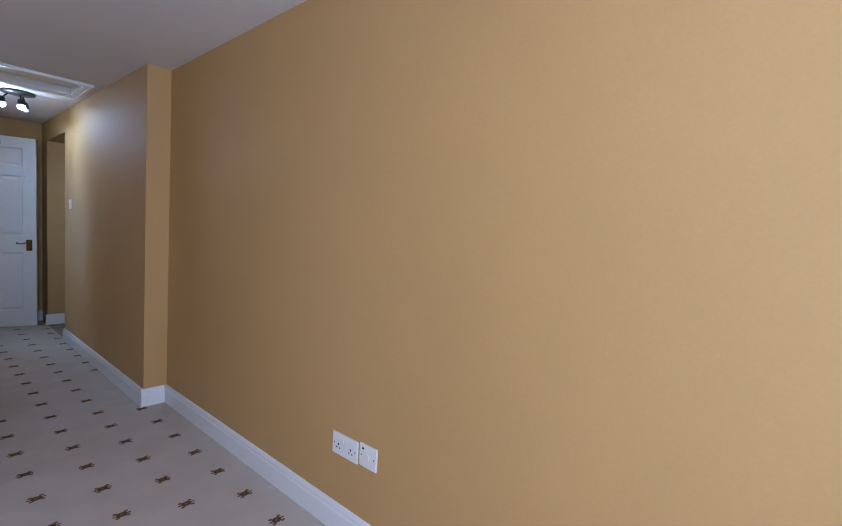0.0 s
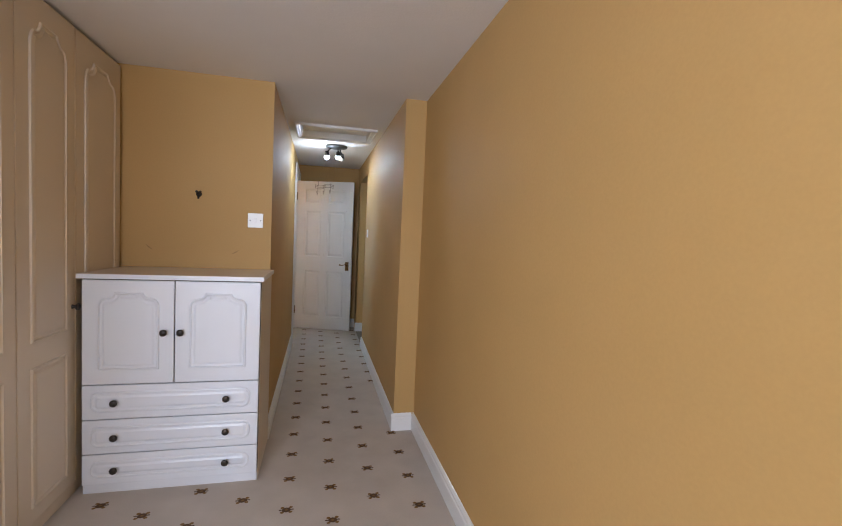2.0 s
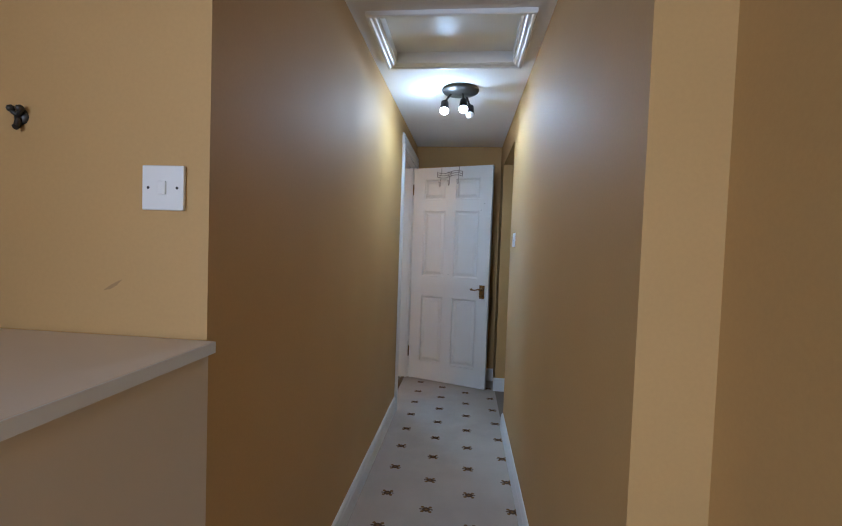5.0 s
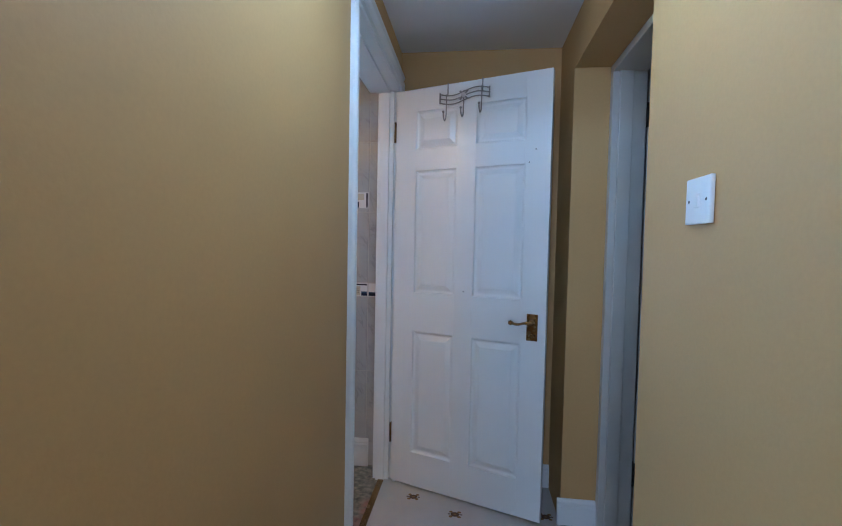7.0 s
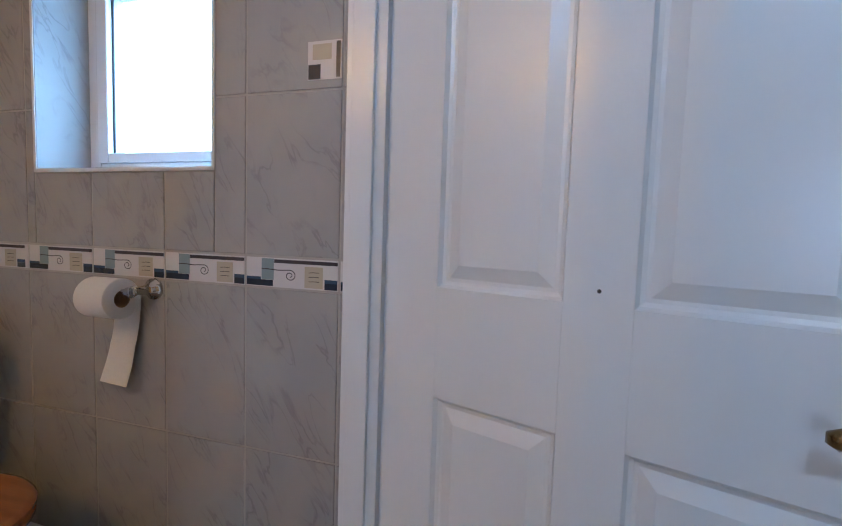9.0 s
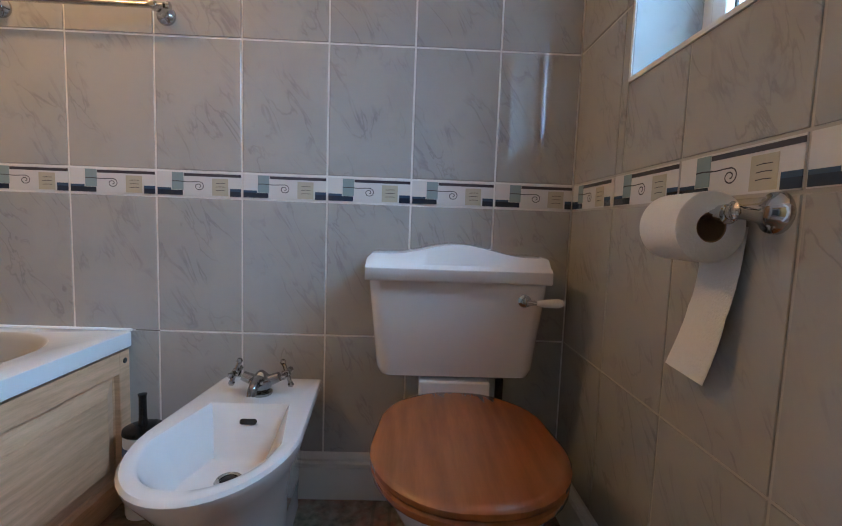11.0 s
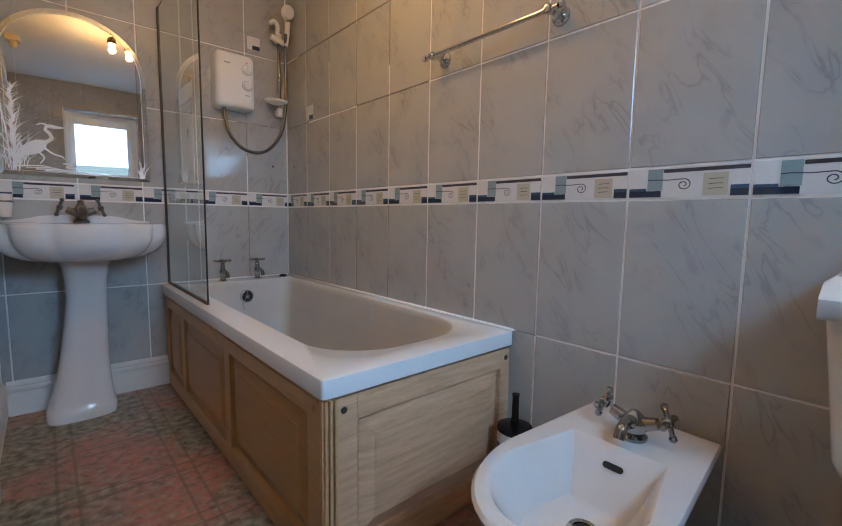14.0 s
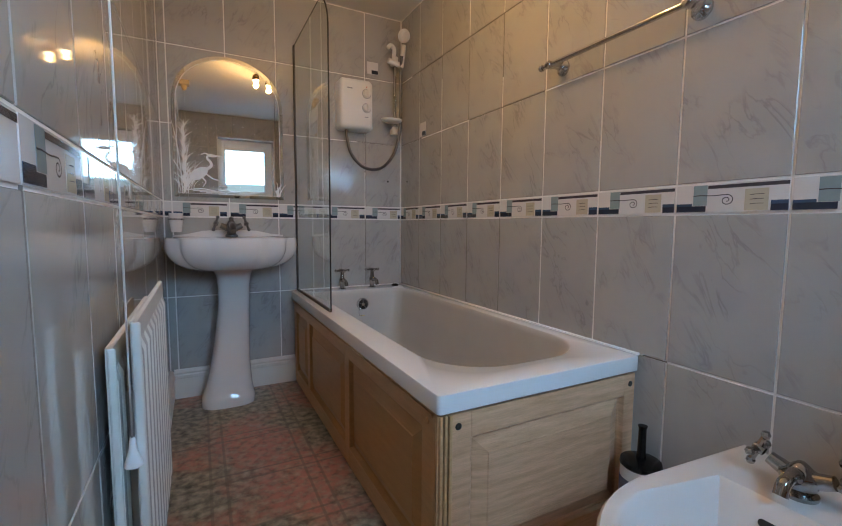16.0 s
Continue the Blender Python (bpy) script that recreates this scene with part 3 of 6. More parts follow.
def inset_tile(wall, face, u, v, s=0.085, plain=False):
    o3, u3, out = (Vector(q) for q in FACES[face])
    z = Vector((0, 0, 1))
    bm = bmesh.new()
    c = o3 + u3 * u + z * v

    def slab(a0, b0, a1, b1, d0, d1, mi):
        vs = [bm.verts.new(c + u3 * (a * s) + z * (b * s) + out * d) for d in (d0, d1) for a, b in ((a0, b0), (a1, b0), (a1, b1), (a0, b1))]
        for i in range(4):
            bm.faces.new((vs[i], vs[(i + 1) % 4], vs[4 + (i + 1) % 4], vs[4 + i])).material_index = mi
        bm.faces.new(vs[4:]).material_index = mi
    slab(-0.5, -0.5, 0.5, 0.5, 0.0, 0.0036, 0)
    if plain:
        slab(-0.10, -0.48, 0.48, -0.16, 0.003, 0.0041, 1)
    else:
        slab(-0.48, -0.48, -0.12, -0.10, 0.003, 0.0041, 1)
        slab(0.34, -0.46, 0.46, 0.46, 0.003, 0.0042, 2)
        slab(-0.36, 0.02, 0.20, 0.42, 0.003, 0.0040, 3)
    part("inset_tile", bm, (BORDER_WHITE, NAVY, CHARCOAL, SAND), wall, "small patterned inset tile")


inset_tile(wall_window, "W", -0.222, 1.462)
inset_tile(wall_toilet, "T", 0.640, 1.445, 0.075, True)
inset_tile(wall_basin, "S", 1.262, 1.838, 0.070, True)
# joints where the grout has gone dark
bm = bmesh.new()
for y0, y1, z in ((0.345, 0.62, 1.398), (1.105, 1.60, 1.398), (0.50, 1.60, 1.775), (2.04, 2.112, 0.529)):
    box(bm, XT, y0, z - 0.0017, XT + 0.0022, y1, z + 0.0017)
for y, z0, z1 in ((1.1005, 1.40, 1.76), (0.848, 1.66, 1.775), (1.353, 1.52, 1.775), (1.353, 0.50, 0.94), (1.1005, 0.50, 0.94), (0.848, 0.50, 0.94), (0.595, 0.50, 0.94)):
    box(bm, XT, y - 0.0015, z0, XT + 0.0020, y + 0.0015, z1)
box(bm, -1.44, YS, 1.3963, -1.16, YS + 0.0022, 1.3997)
box(bm, -1.2135, YS, 1.22, -1.2105, YS + 0.0020, 1.46)
box(bm, -1.2135, YS, 0.50, -1.2105, YS + 0.0020, 0.94)
box(bm, XL - 0.0024, 2.2535, 0.35, XL, 2.2570, 0.94)
structure("trim_dark_grout", bm, GROUT_DARK, "dark stained grout lines")
# bath-edge and corner sealant
bm = bmesh.new()
tube([(XT + 0.005, 0.346, 0.530), (XT + 0.005, 2.03, 0.530)], 0.0045, 8, bm)
tube([(-1.44, 0.346, 0.530), (-0.78, 0.346, 0.530)], 0.0045, 8, bm)
tube([(XT + 0.004, 0.3445, 0.53), (XT + 0.004, 0.3445, 2.149)], 0.005, 8, bm)
structure("trim_sealant", bm, PLASTIC, "white sealant bead along the bath")
SKB = [(0, 0), (0.014, 0), (0.014, 0.105), (0.018, 0.110), (0.018, 0.122), (0.012, 0.128), (0.014, 0.136), (0.006, 0.150), (0, 0.153)]
bm = bmesh.new()
extrude_profile(bm, SKB, (-0.17, YS + 0.003, 0), (-0.80, YS + 0.003, 0), (0, 1, 0))
extrude_profile(bm, SKB, (XL - 0.003, 2.41, 0), (XL - 0.003, 0.345, 0), (-1, 0, 0))
extrude_profile(bm, SKB, (XT + 0.003, 2.0, 0), (XT + 0.003, 3.358, 0), (1, 0, 0))
extrude_profile(bm, SKB, (XT + 0.02, YW - 0.003, 0), (-0.16, YW - 0.003, 0), (0, -1, 0))
structure("baseboard_bathroom", bm, SKIRT_CREAM, "cream painted moulded skirting board")
# window: tiled reveal, frame and glass
bm = bmesh.new()
for q in ((WX0, YW - 0.002, WZ0, WX0 + 0.007, YW + 0.15, WZ1), (WX1 - 0.007, YW - 0.002, WZ0, WX1, YW + 0.15, WZ1), (WX0 + 0.007, YW - 0.002, WZ0, WX1 - 0.007, YW + 0.15, WZ0 + 0.007), (WX0 + 0.007, YW - 0.002, WZ1 - 0.007, WX1 - 0.007, YW + 0.15, WZ1)):
    box(bm, *q, bevel=0.001)
structure("trim_window_reveal", bm, TILE, "tiled window reveal")
bm = bmesh.new()
for q in ((WX0 - 0.001, YW - 0.0045, WZ0 - 0.004, WX1 + 0.001, YW - 0.001, WZ0 + 0.006), (WX0 - 0.004, YW - 0.0045, WZ0 - 0.004, WX0 + 0.005, YW - 0.001, WZ1), (WX1 - 0.005, YW - 0.0045, WZ0 - 0.004, WX1 + 0.004, YW - 0.001, WZ1)):
    box(bm, *q)
structure("trim_window_edge", bm, PLASTIC, "white tile edging round the window opening")
window = thing("window_bathroom", (-0.835, YW + 0.14, WZ0), "white plastic bathroom window with bright obscured glass", "window")
window["kind"] = "structure"
y0, y1 = YW + 0.15, YW + 0.21
xa, xb, za, zb = WX0, WX1, WZ0, WZ1
part("window_frame", boxes((xa, y0, za, xa + 0.05, y1, zb), (xb - 0.05, y0, za, xb, y1, zb), (xa + 0.05, y0, za, xb - 0.05, y1, za + 0.045), (xa + 0.05, y0, zb - 0.045, xb - 0.05, y1, zb), bevel=0.003), UPVC, window)
part("sash", boxes((xa + 0.05, y0 - 0.012, za + 0.045, xa + 0.095, y1 - 0.01, zb - 0.045), (xb - 0.085, y0 - 0.012, za + 0.045, xb - 0.05, y1 - 0.01, zb - 0.045), (xa + 0.095, y0 - 0.012, za + 0.045, xb - 0.085, y1 - 0.01, za + 0.075), (xa + 0.095, y0 - 0.012, zb - 0.125, xb - 0.085, y1 - 0.01, zb - 0.045), bevel=0.004), UPVC, window)
pane = part("pane", boxes((xa + 0.09, y0 + 0.012, za + 0.07, xb - 0.08, y0 + 0.016, zb - 0.12)), GLASS, window)
pane.visible_shadow = False
part("gasket", boxes((xa + 0.095, y0 + 0.006, za + 0.075, xa + 0.099, y0 + 0.011, zb - 0.125), (xb - 0.089, y0 + 0.006, za + 0.075, xb - 0.085, y0 + 0.011, zb - 0.125)), RUBBER_AND_GAP, window)

# ---- skirtings, architraves and door linings ----
SK = [(0, 0), (0.016, 0), (0.016, 0.082), (0.012, 0.090), (0.012, 0.100), (0.005, 0.112), (0, 0.114)]
bm = bmesh.new()
extrude_profile(bm, SK, (XB, -4.6, 0), (XB, 0, 0), (-1, 0, 0))
extrude_profile(bm, SK, (XB - 0.016, 0, 0), (XR - 0.016, 0, 0), (0, -1, 0))
extrude_profile(bm, SK, (XR, 0, 0), (XR, 2.20, 0), (-1, 0, 0))
extrude_profile(bm, SK, (0.0, 0.0, 0), (0.0, 2.365, 0), (1, 0, 0))
extrude_profile(bm, SK, (XR - 0.016, 3.01, 0), (0.948, 3.01, 0), (0, -1, 0))
extrude_profile(bm, SK, (0.0, 3.30, 0), (XR, 3.30, 0), (0, -1, 0))
extrude_profile(bm, SK, (-0.79, 0.0, 0), (0.016, 0.0, 0), (0, -1, 0))
structure("baseboard", bm, GLOSS, "white gloss painted skirting board")

bm = bmesh.new()
ARCH = [(0, 0), (0.014, 0), (0.018, 0.012), (0.018, 0.04), (0.012, 0.055), (0.020, 0.070), (0.012, 0.082), (0, 0.082)]
extrude_profile(bm, ARCH, (0, 2.426, 0), (0, 2.426, 2.012), (1, 0, 0), (0, -0.60, 0))
extrude_profile(bm, ARCH, (0, 3.222, 2.012), (0, 3.222, 0), (1, 0, 0), (0, 1, 0))
extrude_profile(bm, ARCH, (0, 2.365, 2.012), (0, 3.30, 2.012), (1, 0, 0), (0, 0, 1))
structure("trim_doorway", bm, GLOSS, "white moulded architrave round the bathroom doorway")
structure("trim_door_lining", boxes((-0.156, 2.41, 0, 0.002, 2.435, 2.02), (-0.106, 3.235, 0, -0.024, 3.262, 2.02), (-0.024, 3.254, 0, 0.002, 3.262, 2.02), (-0.156, 2.41, 1.998, 0.002, 3.26, 2.02),
          (-0.115, 2.435, 0, -0.045, 2.447, 1.998), (-0.090, 3.223, 0, -0.045, 3.235, 1.998), (-0.115, 2.435, 1.986, -0.045, 3.235, 1.998), bevel=0.002), GLOSS, "white painted door lining, scuffed")
structure("trim_threshold", boxes((-0.075, 2.447, 0.0, -0.045, 3.223, 0.006), bevel=0.002), BRASS, "brass threshold strip between carpet and vinyl")
# deep doorway on the other side
structure("trim_side_lining", boxes((0.948, 2.202, 0, 1.085, 2.23, 1.99), (0.948, 2.975, 0, 1.085, 3.008, 1.99), (0.948, 2.202, 1.962, 1.085, 3.008, 1.994),
          (0.975, 2.965, 0, 1.03, 2.977, 1.965), bevel=0.003), GLOSS_DIMMED, "painted door lining with worn edges, darkened for the dim doorway")

def panel_loft(u0, v0, u1, v1, mold=0.010, depth=0.013, field=0.042, rise=0.002):
    """A sunk moulding with a raised field, in the plane y = 0 and facing -y."""
    def ring(i, d):
        return [Vector((u, d, v)) for u, v in ((u0 + i, v0 + i), (u1 - i, v0 + i), (u1 - i, v1 - i), (u0 + i, v1 - i))]
    return loft([ring(0, 0.0), ring(mold * 0.4, depth * 0.75), ring(mold, depth), ring(mold + 0.006, depth), ring(mold + field * 0.7, rise), ring(mold + field * 0.7 + 0.003, rise)], cap0=False, smooth=False)


def panel_door(name, at, turn, width, height, cols, rows, label, hinge_metal=BRASS, paint=GLOSS):
    door = thing(name, at, label, "door")
    door.rotation_euler = (0, 0, radians(turn))
    us = [0] + [u for c in cols for u in c] + [width]
    vs = [0] + [v for r in rows for v in r] + [height]
    t = 0.038
    for i, name2 in ((0, "stile"), (2, "stile"), (4, "stile")):
        part(name2, boxes((us[i], 0, 0, us[i + 1], t, height), bevel=0.0012), paint, door, local=True)
    for j in range(0, len(vs), 2):
        for c in cols:
            part("rail", boxes((c[0], 0.0, vs[j], c[1], t, vs[j + 1])), paint, door, local=True)
    for c in cols:
        for r in rows:
            b2 = panel_loft(c[0], r[0], c[1], r[1])
            box(b2, c[0], 0.022, r[0], c[1], t - 0.004, r[1])
            part("panel", b2, paint, door, local=True)
    for hz in (0.20, height - 0.25):
        b2 = boxes((-0.006, -0.001, hz, 0.0, t * 0.8, hz + 0.10))
        lathe([(0.0, hz), (0.005, hz), (0.005, hz + 0.10), (0.0, hz + 0.10)], 10, Matrix.Translation((-0.004, -0.004, 0)), b2)
        part("hinge", b2, hinge_metal, door, local=True)
    return door


LEAF_W, LEAF_H = 0.757, 1.976
ROWS = [(0.17, 0.785), (0.98, 1.58), (1.685, 1.868)]
bath_door = panel_door("door", (-0.008, 3.224, 0.010), -19.2, LEAF_W, LEAF_H, [(0.112, 0.326), (0.420, 0.648)], ROWS, "white six-panel bathroom door standing open across the corridor end")
# lever handle on a brass plate
hz, hu = 0.862, 0.699
plate = boxes((hu - 0.024, -0.004, hz - 0.058, hu + 0.024, 0.0, hz + 0.060), bevel=0.0015)
for dz in (-0.050, 0.052):
    for du in (-0.016, 0.016):
        lathe([(0, -0.006), (0.003, -0.0055), (0.0035, -0.004)], 8, Matrix.Translation((hu + du, 0, hz + dz)) @ pose(0, 0, 0, 90).inverted() @ Matrix.Scale(-1, 4, (0, 0, 1)), plate)
handle = part("handle_plate", plate, BRASS, bath_door, "worn brass handle plate", local=True)
lever = lathe([(0.013, 0), (0.013, 0.012), (0.009, 0.02), (0.009, 0.042), (0, 0.044)], 16, Matrix.Translation((hu, -0.003, hz + 0.025)) @ pose(0, 0, 0, 90))
tube(smooth_path([(hu, -0.040, hz + 0.025), (hu - 0.025, -0.044, hz + 0.024), (hu - 0.055, -0.044, hz + 0.016), (hu - 0.082, -0.044, hz + 0.020)], 5), [0.0075] * 5 + [0.0055] * 5 + [0.006] * 5 + [0.009], 10, lever)
lathe([(0, -0.012), (0.011, -0.005), (0.011, 0.005), (0, 0.012)], 12, Matrix.Translation((hu - 0.085, -0.044, hz + 0.021)), lever)
part("lever", lever, BRASS, handle, "scrolled brass lever", local=True)
snib = lathe([(0.010, 0), (0.010, 0.006), (0, 0.007)], 14, Matrix.Translation((hu, -0.003, hz - 0.035)) @ pose(0, 0, 0, 90))
box(snib, hu - 0.012, -0.016, hz - 0.039, hu + 0.012, -0.008, hz - 0.031, bevel=0.002)
part("privacy_turn", snib, BRASS, handle, "small brass privacy turn", local=True)
for cu, cz in ((0.375, 1.03 - 0.03), (0.665, 1.585), (0.693, 1.64)):
    part("screw_hole", lathe([(0, -0.0012), (0.002, -0.001), (0.003, 0.0)], 8, Matrix.Translation((cu, 0, cz)) @ pose(0, 0, 0, 90) @ Matrix.Scale(-1, 4, (0, 0, 1))), STEEL_DARK, bath_door, local=True)

# side door painted darker than the bathroom door to stand in for shade
side_door = panel_door("door", (1.095, 2.985, 0.008), -4.0, LEAF_W, LEAF_H, [(0.112, 0.326), (0.420, 0.648)], ROWS, "six-panel door opened into the side room, darkened for its dimness", hinge_metal=STEEL_DARK, paint=GLOSS_DIMMED)
for hz in (0.20, LEAF_H - 0.25):
    part("hinge_leaf", boxes((-0.030, -0.0045, hz, 0.014, -0.001, hz + 0.10), bevel=0.001), STEEL_DARK, side_door, "dark bronze butt hinge", local=True)

# over-door hook rack, hung on the bathroom door
rack = thing("hook_rack", (-0.008, 3.224, 0.010), "silver wire over-door rack with three coat hooks", "coat hooks")
rack.rotation_euler = (0, 0, radians(-19.2))
U0, U1, ZR = 0.240, 0.482, 1.888


def wave(u):
    return 0.012 * math.sin((u - U0) / (U1 - U0) * 2 * math.pi + math.pi)


bm = bmesh.new()
for k in range(3):
    tube([(U0 + (U1 - U0) * i / 20, -0.012, ZR + 0.020 * k + wave(U0 + (U1 - U0) * i / 20)) for i in range(21)], 0.0028, 8, bm)
for u in (U0, U1):
    tube([(u, -0.012, ZR - 0.004 + wave(u)), (u, -0.012, ZR + 0.046 + wave(u))], 0.0035, 8, bm)
part("wire_frame", bm, RACK_WIRE, rack, local=True)
for u in (U0 + 0.035, (U0 + U1) / 2, U1 - 0.035):
    z = ZR + wave(u)
    bm = tube(smooth_path([(u, -0.016, z + 0.044), (u, -0.016, z - 0.02), (u, -0.020, z - 0.065), (u, -0.036, z - 0.082), (u, -0.050, z - 0.066), (u, -0.052, z - 0.05)], 5), 0.003, 8)
    lathe([(0, -0.007), (0.006, -0.003), (0.006, 0.003), (0, 0.007)], 10, Matrix.Translation((u, -0.052, z - 0.046)), bm)
    part("hook", bm, RACK_WIRE, rack, local=True)
u = (U0 + U1) / 2
bm = lathe([(0, 0.018), (0.008, 0.015), (0.012, 0.006), (0.012, 0)], 14, Matrix.Translation((u, -0.014, ZR + 0.022)) @ pose(0, 0, 0, 90))
part("boss", bm, CERAMIC, rack, "white ceramic boss", local=True)
bm = bmesh.new()
for a in range(4):
    d = Vector((math.cos(radians(45 + 90 * a)), 0, math.sin(radians(45 + 90 * a))))
    c = Vector((u, -0.016, ZR + 0.022))
    tube([c + d * 0.008, c + d * 0.022], 0.004, 8, bm)
    lathe([(0, -0.006), (0.006, 0), (0, 0.006)], 8, Matrix.Translation(c + d * 0.024), bm)
part("star", bm, RACK_WIRE, rack, local=True)
for u in (U0 + 0.036, U1 - 0.036):
    bm = boxes((u - 0.0025, -0.014, ZR + 0.03, u + 0.0025, -0.001, ZR + 0.034), (u - 0.0025, -0.004, ZR + 0.034, u + 0.0025, -0.001, LEAF_H + 0.003), (u - 0.0025, -0.001, LEAF_H + 0.001, u + 0.0025, 0.042, LEAF_H + 0.003))
    part("hanger_strap", bm, RACK_WIRE, rack, local=True)

# ---- corridor fittings ----
HZ = 2.186
hatch = thing("loft_hatch", (0.40, 1.18, HZ), "white framed loft hatch in the corridor ceiling", "loft hatch")
x0, x1, y0, y1 = 0.062, 0.738, 0.918, 1.434


def hatch_ring(i, d):
    return [Vector((u, v, HZ + d)) for u, v in ((x0 + i, y0 + i), (x1 - i, y0 + i), (x1 - i, y1 - i), (x0 + i, y1 - i))]


part("frame", loft([hatch_ring(i, d) for i, d in ((0, 0.004), (0.0, -0.020), (0.004, -0.024), (0.014, -0.024), (0.020, -0.017), (0.032, -0.015), (0.037, -0.011), (0.041, -0.011), (0.041, 0.004))], cap0=False, cap1=False, smooth=False), GLOSS, hatch, "moulded white hatch frame")
part("rebate", boxes((0.098, 0.95, HZ - 0.01, 0.112, 1.40, HZ + 0.06), (0.690, 0.95, HZ - 0.01, 0.704, 1.40, HZ + 0.06), (0.112, 0.95, HZ - 0.01, 0.690, 0.964, HZ + 0.06), (0.112, 1.386, HZ - 0.01, 0.690, 1.40, HZ + 0.06)), GLOSS, hatch)
part("hatch_board", boxes((0.108, 0.955, HZ + 0.045, 0.694, 1.395, HZ + 0.062)), GLOSS, hatch, "white hatch board")

lamp = thing("ceiling_spotlight", (0.43, 1.79, 2.193), "dark round ceiling spotlight with three small heads, two lit", "ceiling light")
part("base", lathe([(0, 0), (0.108, 0), (0.110, -0.006), (0.104, -0.016), (0.03, -0.022), (0, -0.022)], 36, Matrix.Translation((0.43, 1.79, 2.193))), STEEL_DARK, lamp, "dark round base plate")
for (hx, hy, lit) in ((0.335, 1.83, True), (0.45, 1.80, True), (0.49, 1.91, False)):
    hd = tube([(hx * 0.6 + 0.43 * 0.4, hy * 0.6 + 1.79 * 0.4, 2.176), (hx, hy, 2.13)], 0.006, 8)
    lathe([(0.012, 0.05), (0.022, 0.045), (0.026, 0.0), (0.028, -0.012), (0.024, -0.012), (0.020, 0.03)], 16, Matrix.Translation((hx, hy, 2.095)) @ pose(0, 0, 0, -22), hd)
    spot = part("spot_head", hd, STEEL_DARK, lamp)
    part("bulb", lathe([(0, 0.02), (0.018, 0.016), (0.026, -0.006), (0.025, -0.020), (0.014, -0.032), (0, -0.035)], 16, Matrix.Translation((hx, hy, 2.092)) @ pose(0, 0, 0, -22)), COOL_BULB if lit else PLASTIC, spot, "lit cool white bulb" if lit else "unlit bulb")

def screws(sw, pts, y=-0.0085):
    for u, v in pts:
        b2 = bmesh.new()
        tube([(u, y + 0.002, v), (u, y, v)], 0.003, 8, b2)
        part("screw", b2, STEEL_DARK, sw, local=True)


def plate_switch(label, m, w=0.086):
    sw = thing("light_switch", (0, 0, 0), label, "light switch")
    sw.matrix_world = m
    part("plate", boxes((-w / 2, -0.008, -0.043, w / 2, 0.0, 0.043), bevel=0.002), PLASTIC, sw, local=True)
    part("rocker", boxes((-0.008, -0.012, -0.013, 0.008, -0.007, 0.013), bevel=0.0015), PLASTIC, sw, local=True)
    screws(sw, ((-0.030, 0), (0.030, 0)))
    return sw


plate_switch("white square light switch on the ochre wall", pose(-0.090, -0.001, 1.345))
plate_switch("white square light switch on the corridor wall", pose(XR - 0.001, 1.940, 1.314, 0, 0, -90))


def socket(label, m, w, double):
    so = thing("wall_socket", (0, 0, 0), label, "socket", "sockets by the skirting")
    so.matrix_world = m
    part("plate", boxes((-w / 2, -0.009, -0.043, w / 2, 0.0, 0.043), bevel=0.002), PLASTIC, so, local=True)
    if double:
        for c in (-0.036, 0.036):
            b2 = boxes((c - 0.003, -0.0105, -0.004, c + 0.003, -0.0085, 0.004), (c - 0.012, -0.0105, -0.016, c - 0.006, -0.0085, -0.012), (c + 0.006, -0.0105, -0.016, c + 0.012, -0.0085, -0.012))
            part("pin_holes", b2, RUBBER_AND_GAP, so, local=True)
        for c in (-0.012, 0.012):
            part("rocker", boxes((c - 0.006, -0.013, 0.012, c + 0.006, -0.008, 0.030), bevel=0.001), PLASTIC, so, local=True)
    else:
        part("rocker", boxes((-0.008, -0.013, -0.010, 0.008, -0.008, 0.012), bevel=0.001), PLASTIC, so, local=True)
        part("indicator", boxes((-0.030, -0.0105, 0.024, -0.020, -0.0085, 0.031)), STEEL_DARK, so, local=True)
    screws(so, ((-w / 2 + 0.012, 0), (w / 2 - 0.012, 0)), -0.0095)
    return so


socket("white double wall socket above the skirting", pose(XB - 0.001, -1.834, 0.362, 0, 0, -90), 0.147, True)
socket("white single switched outlet beside the double socket", pose(XB - 0.001, -1.965, 0.370, 0, 0, -90), 0.090, False)

hook = thing("wall_hook", (-0.403, -0.001, 1.48), "small dark metal coat hook screwed to the ochre wall", "coat hook")
bm = lathe([(0, 0.006), (0.014, 0.004), (0.016, 0)], 14, Matrix.Translation((-0.403, 0, 1.482)) @ pose(0, 0, 0, 90))
part("back_plate", bm, STEEL_DARK, hook)
bm = bmesh.new()
for dx in (-0.010, 0.010):
    tube(smooth_path([(-0.403, -0.006, 1.484), (-0.403 + dx * 0.7, -0.010, 1.488), (-0.403 + dx, -0.013, 1.494)], 4), 0.005, 8, bm)
    lathe([(0, -0.008), (0.006, -0.005), (0.008, 0), (0.006, 0.005), (0, 0.008)], 10, Matrix.Translation((-0.403 + dx, -0.013, 1.495)), bm)
tube(smooth_path([(-0.403, -0.006, 1.478), (-0.403, -0.010, 1.462), (-0.403, -0.014, 1.458)], 4), 0.006, 8, bm)
part("prongs", bm, STEEL_DARK, hook)
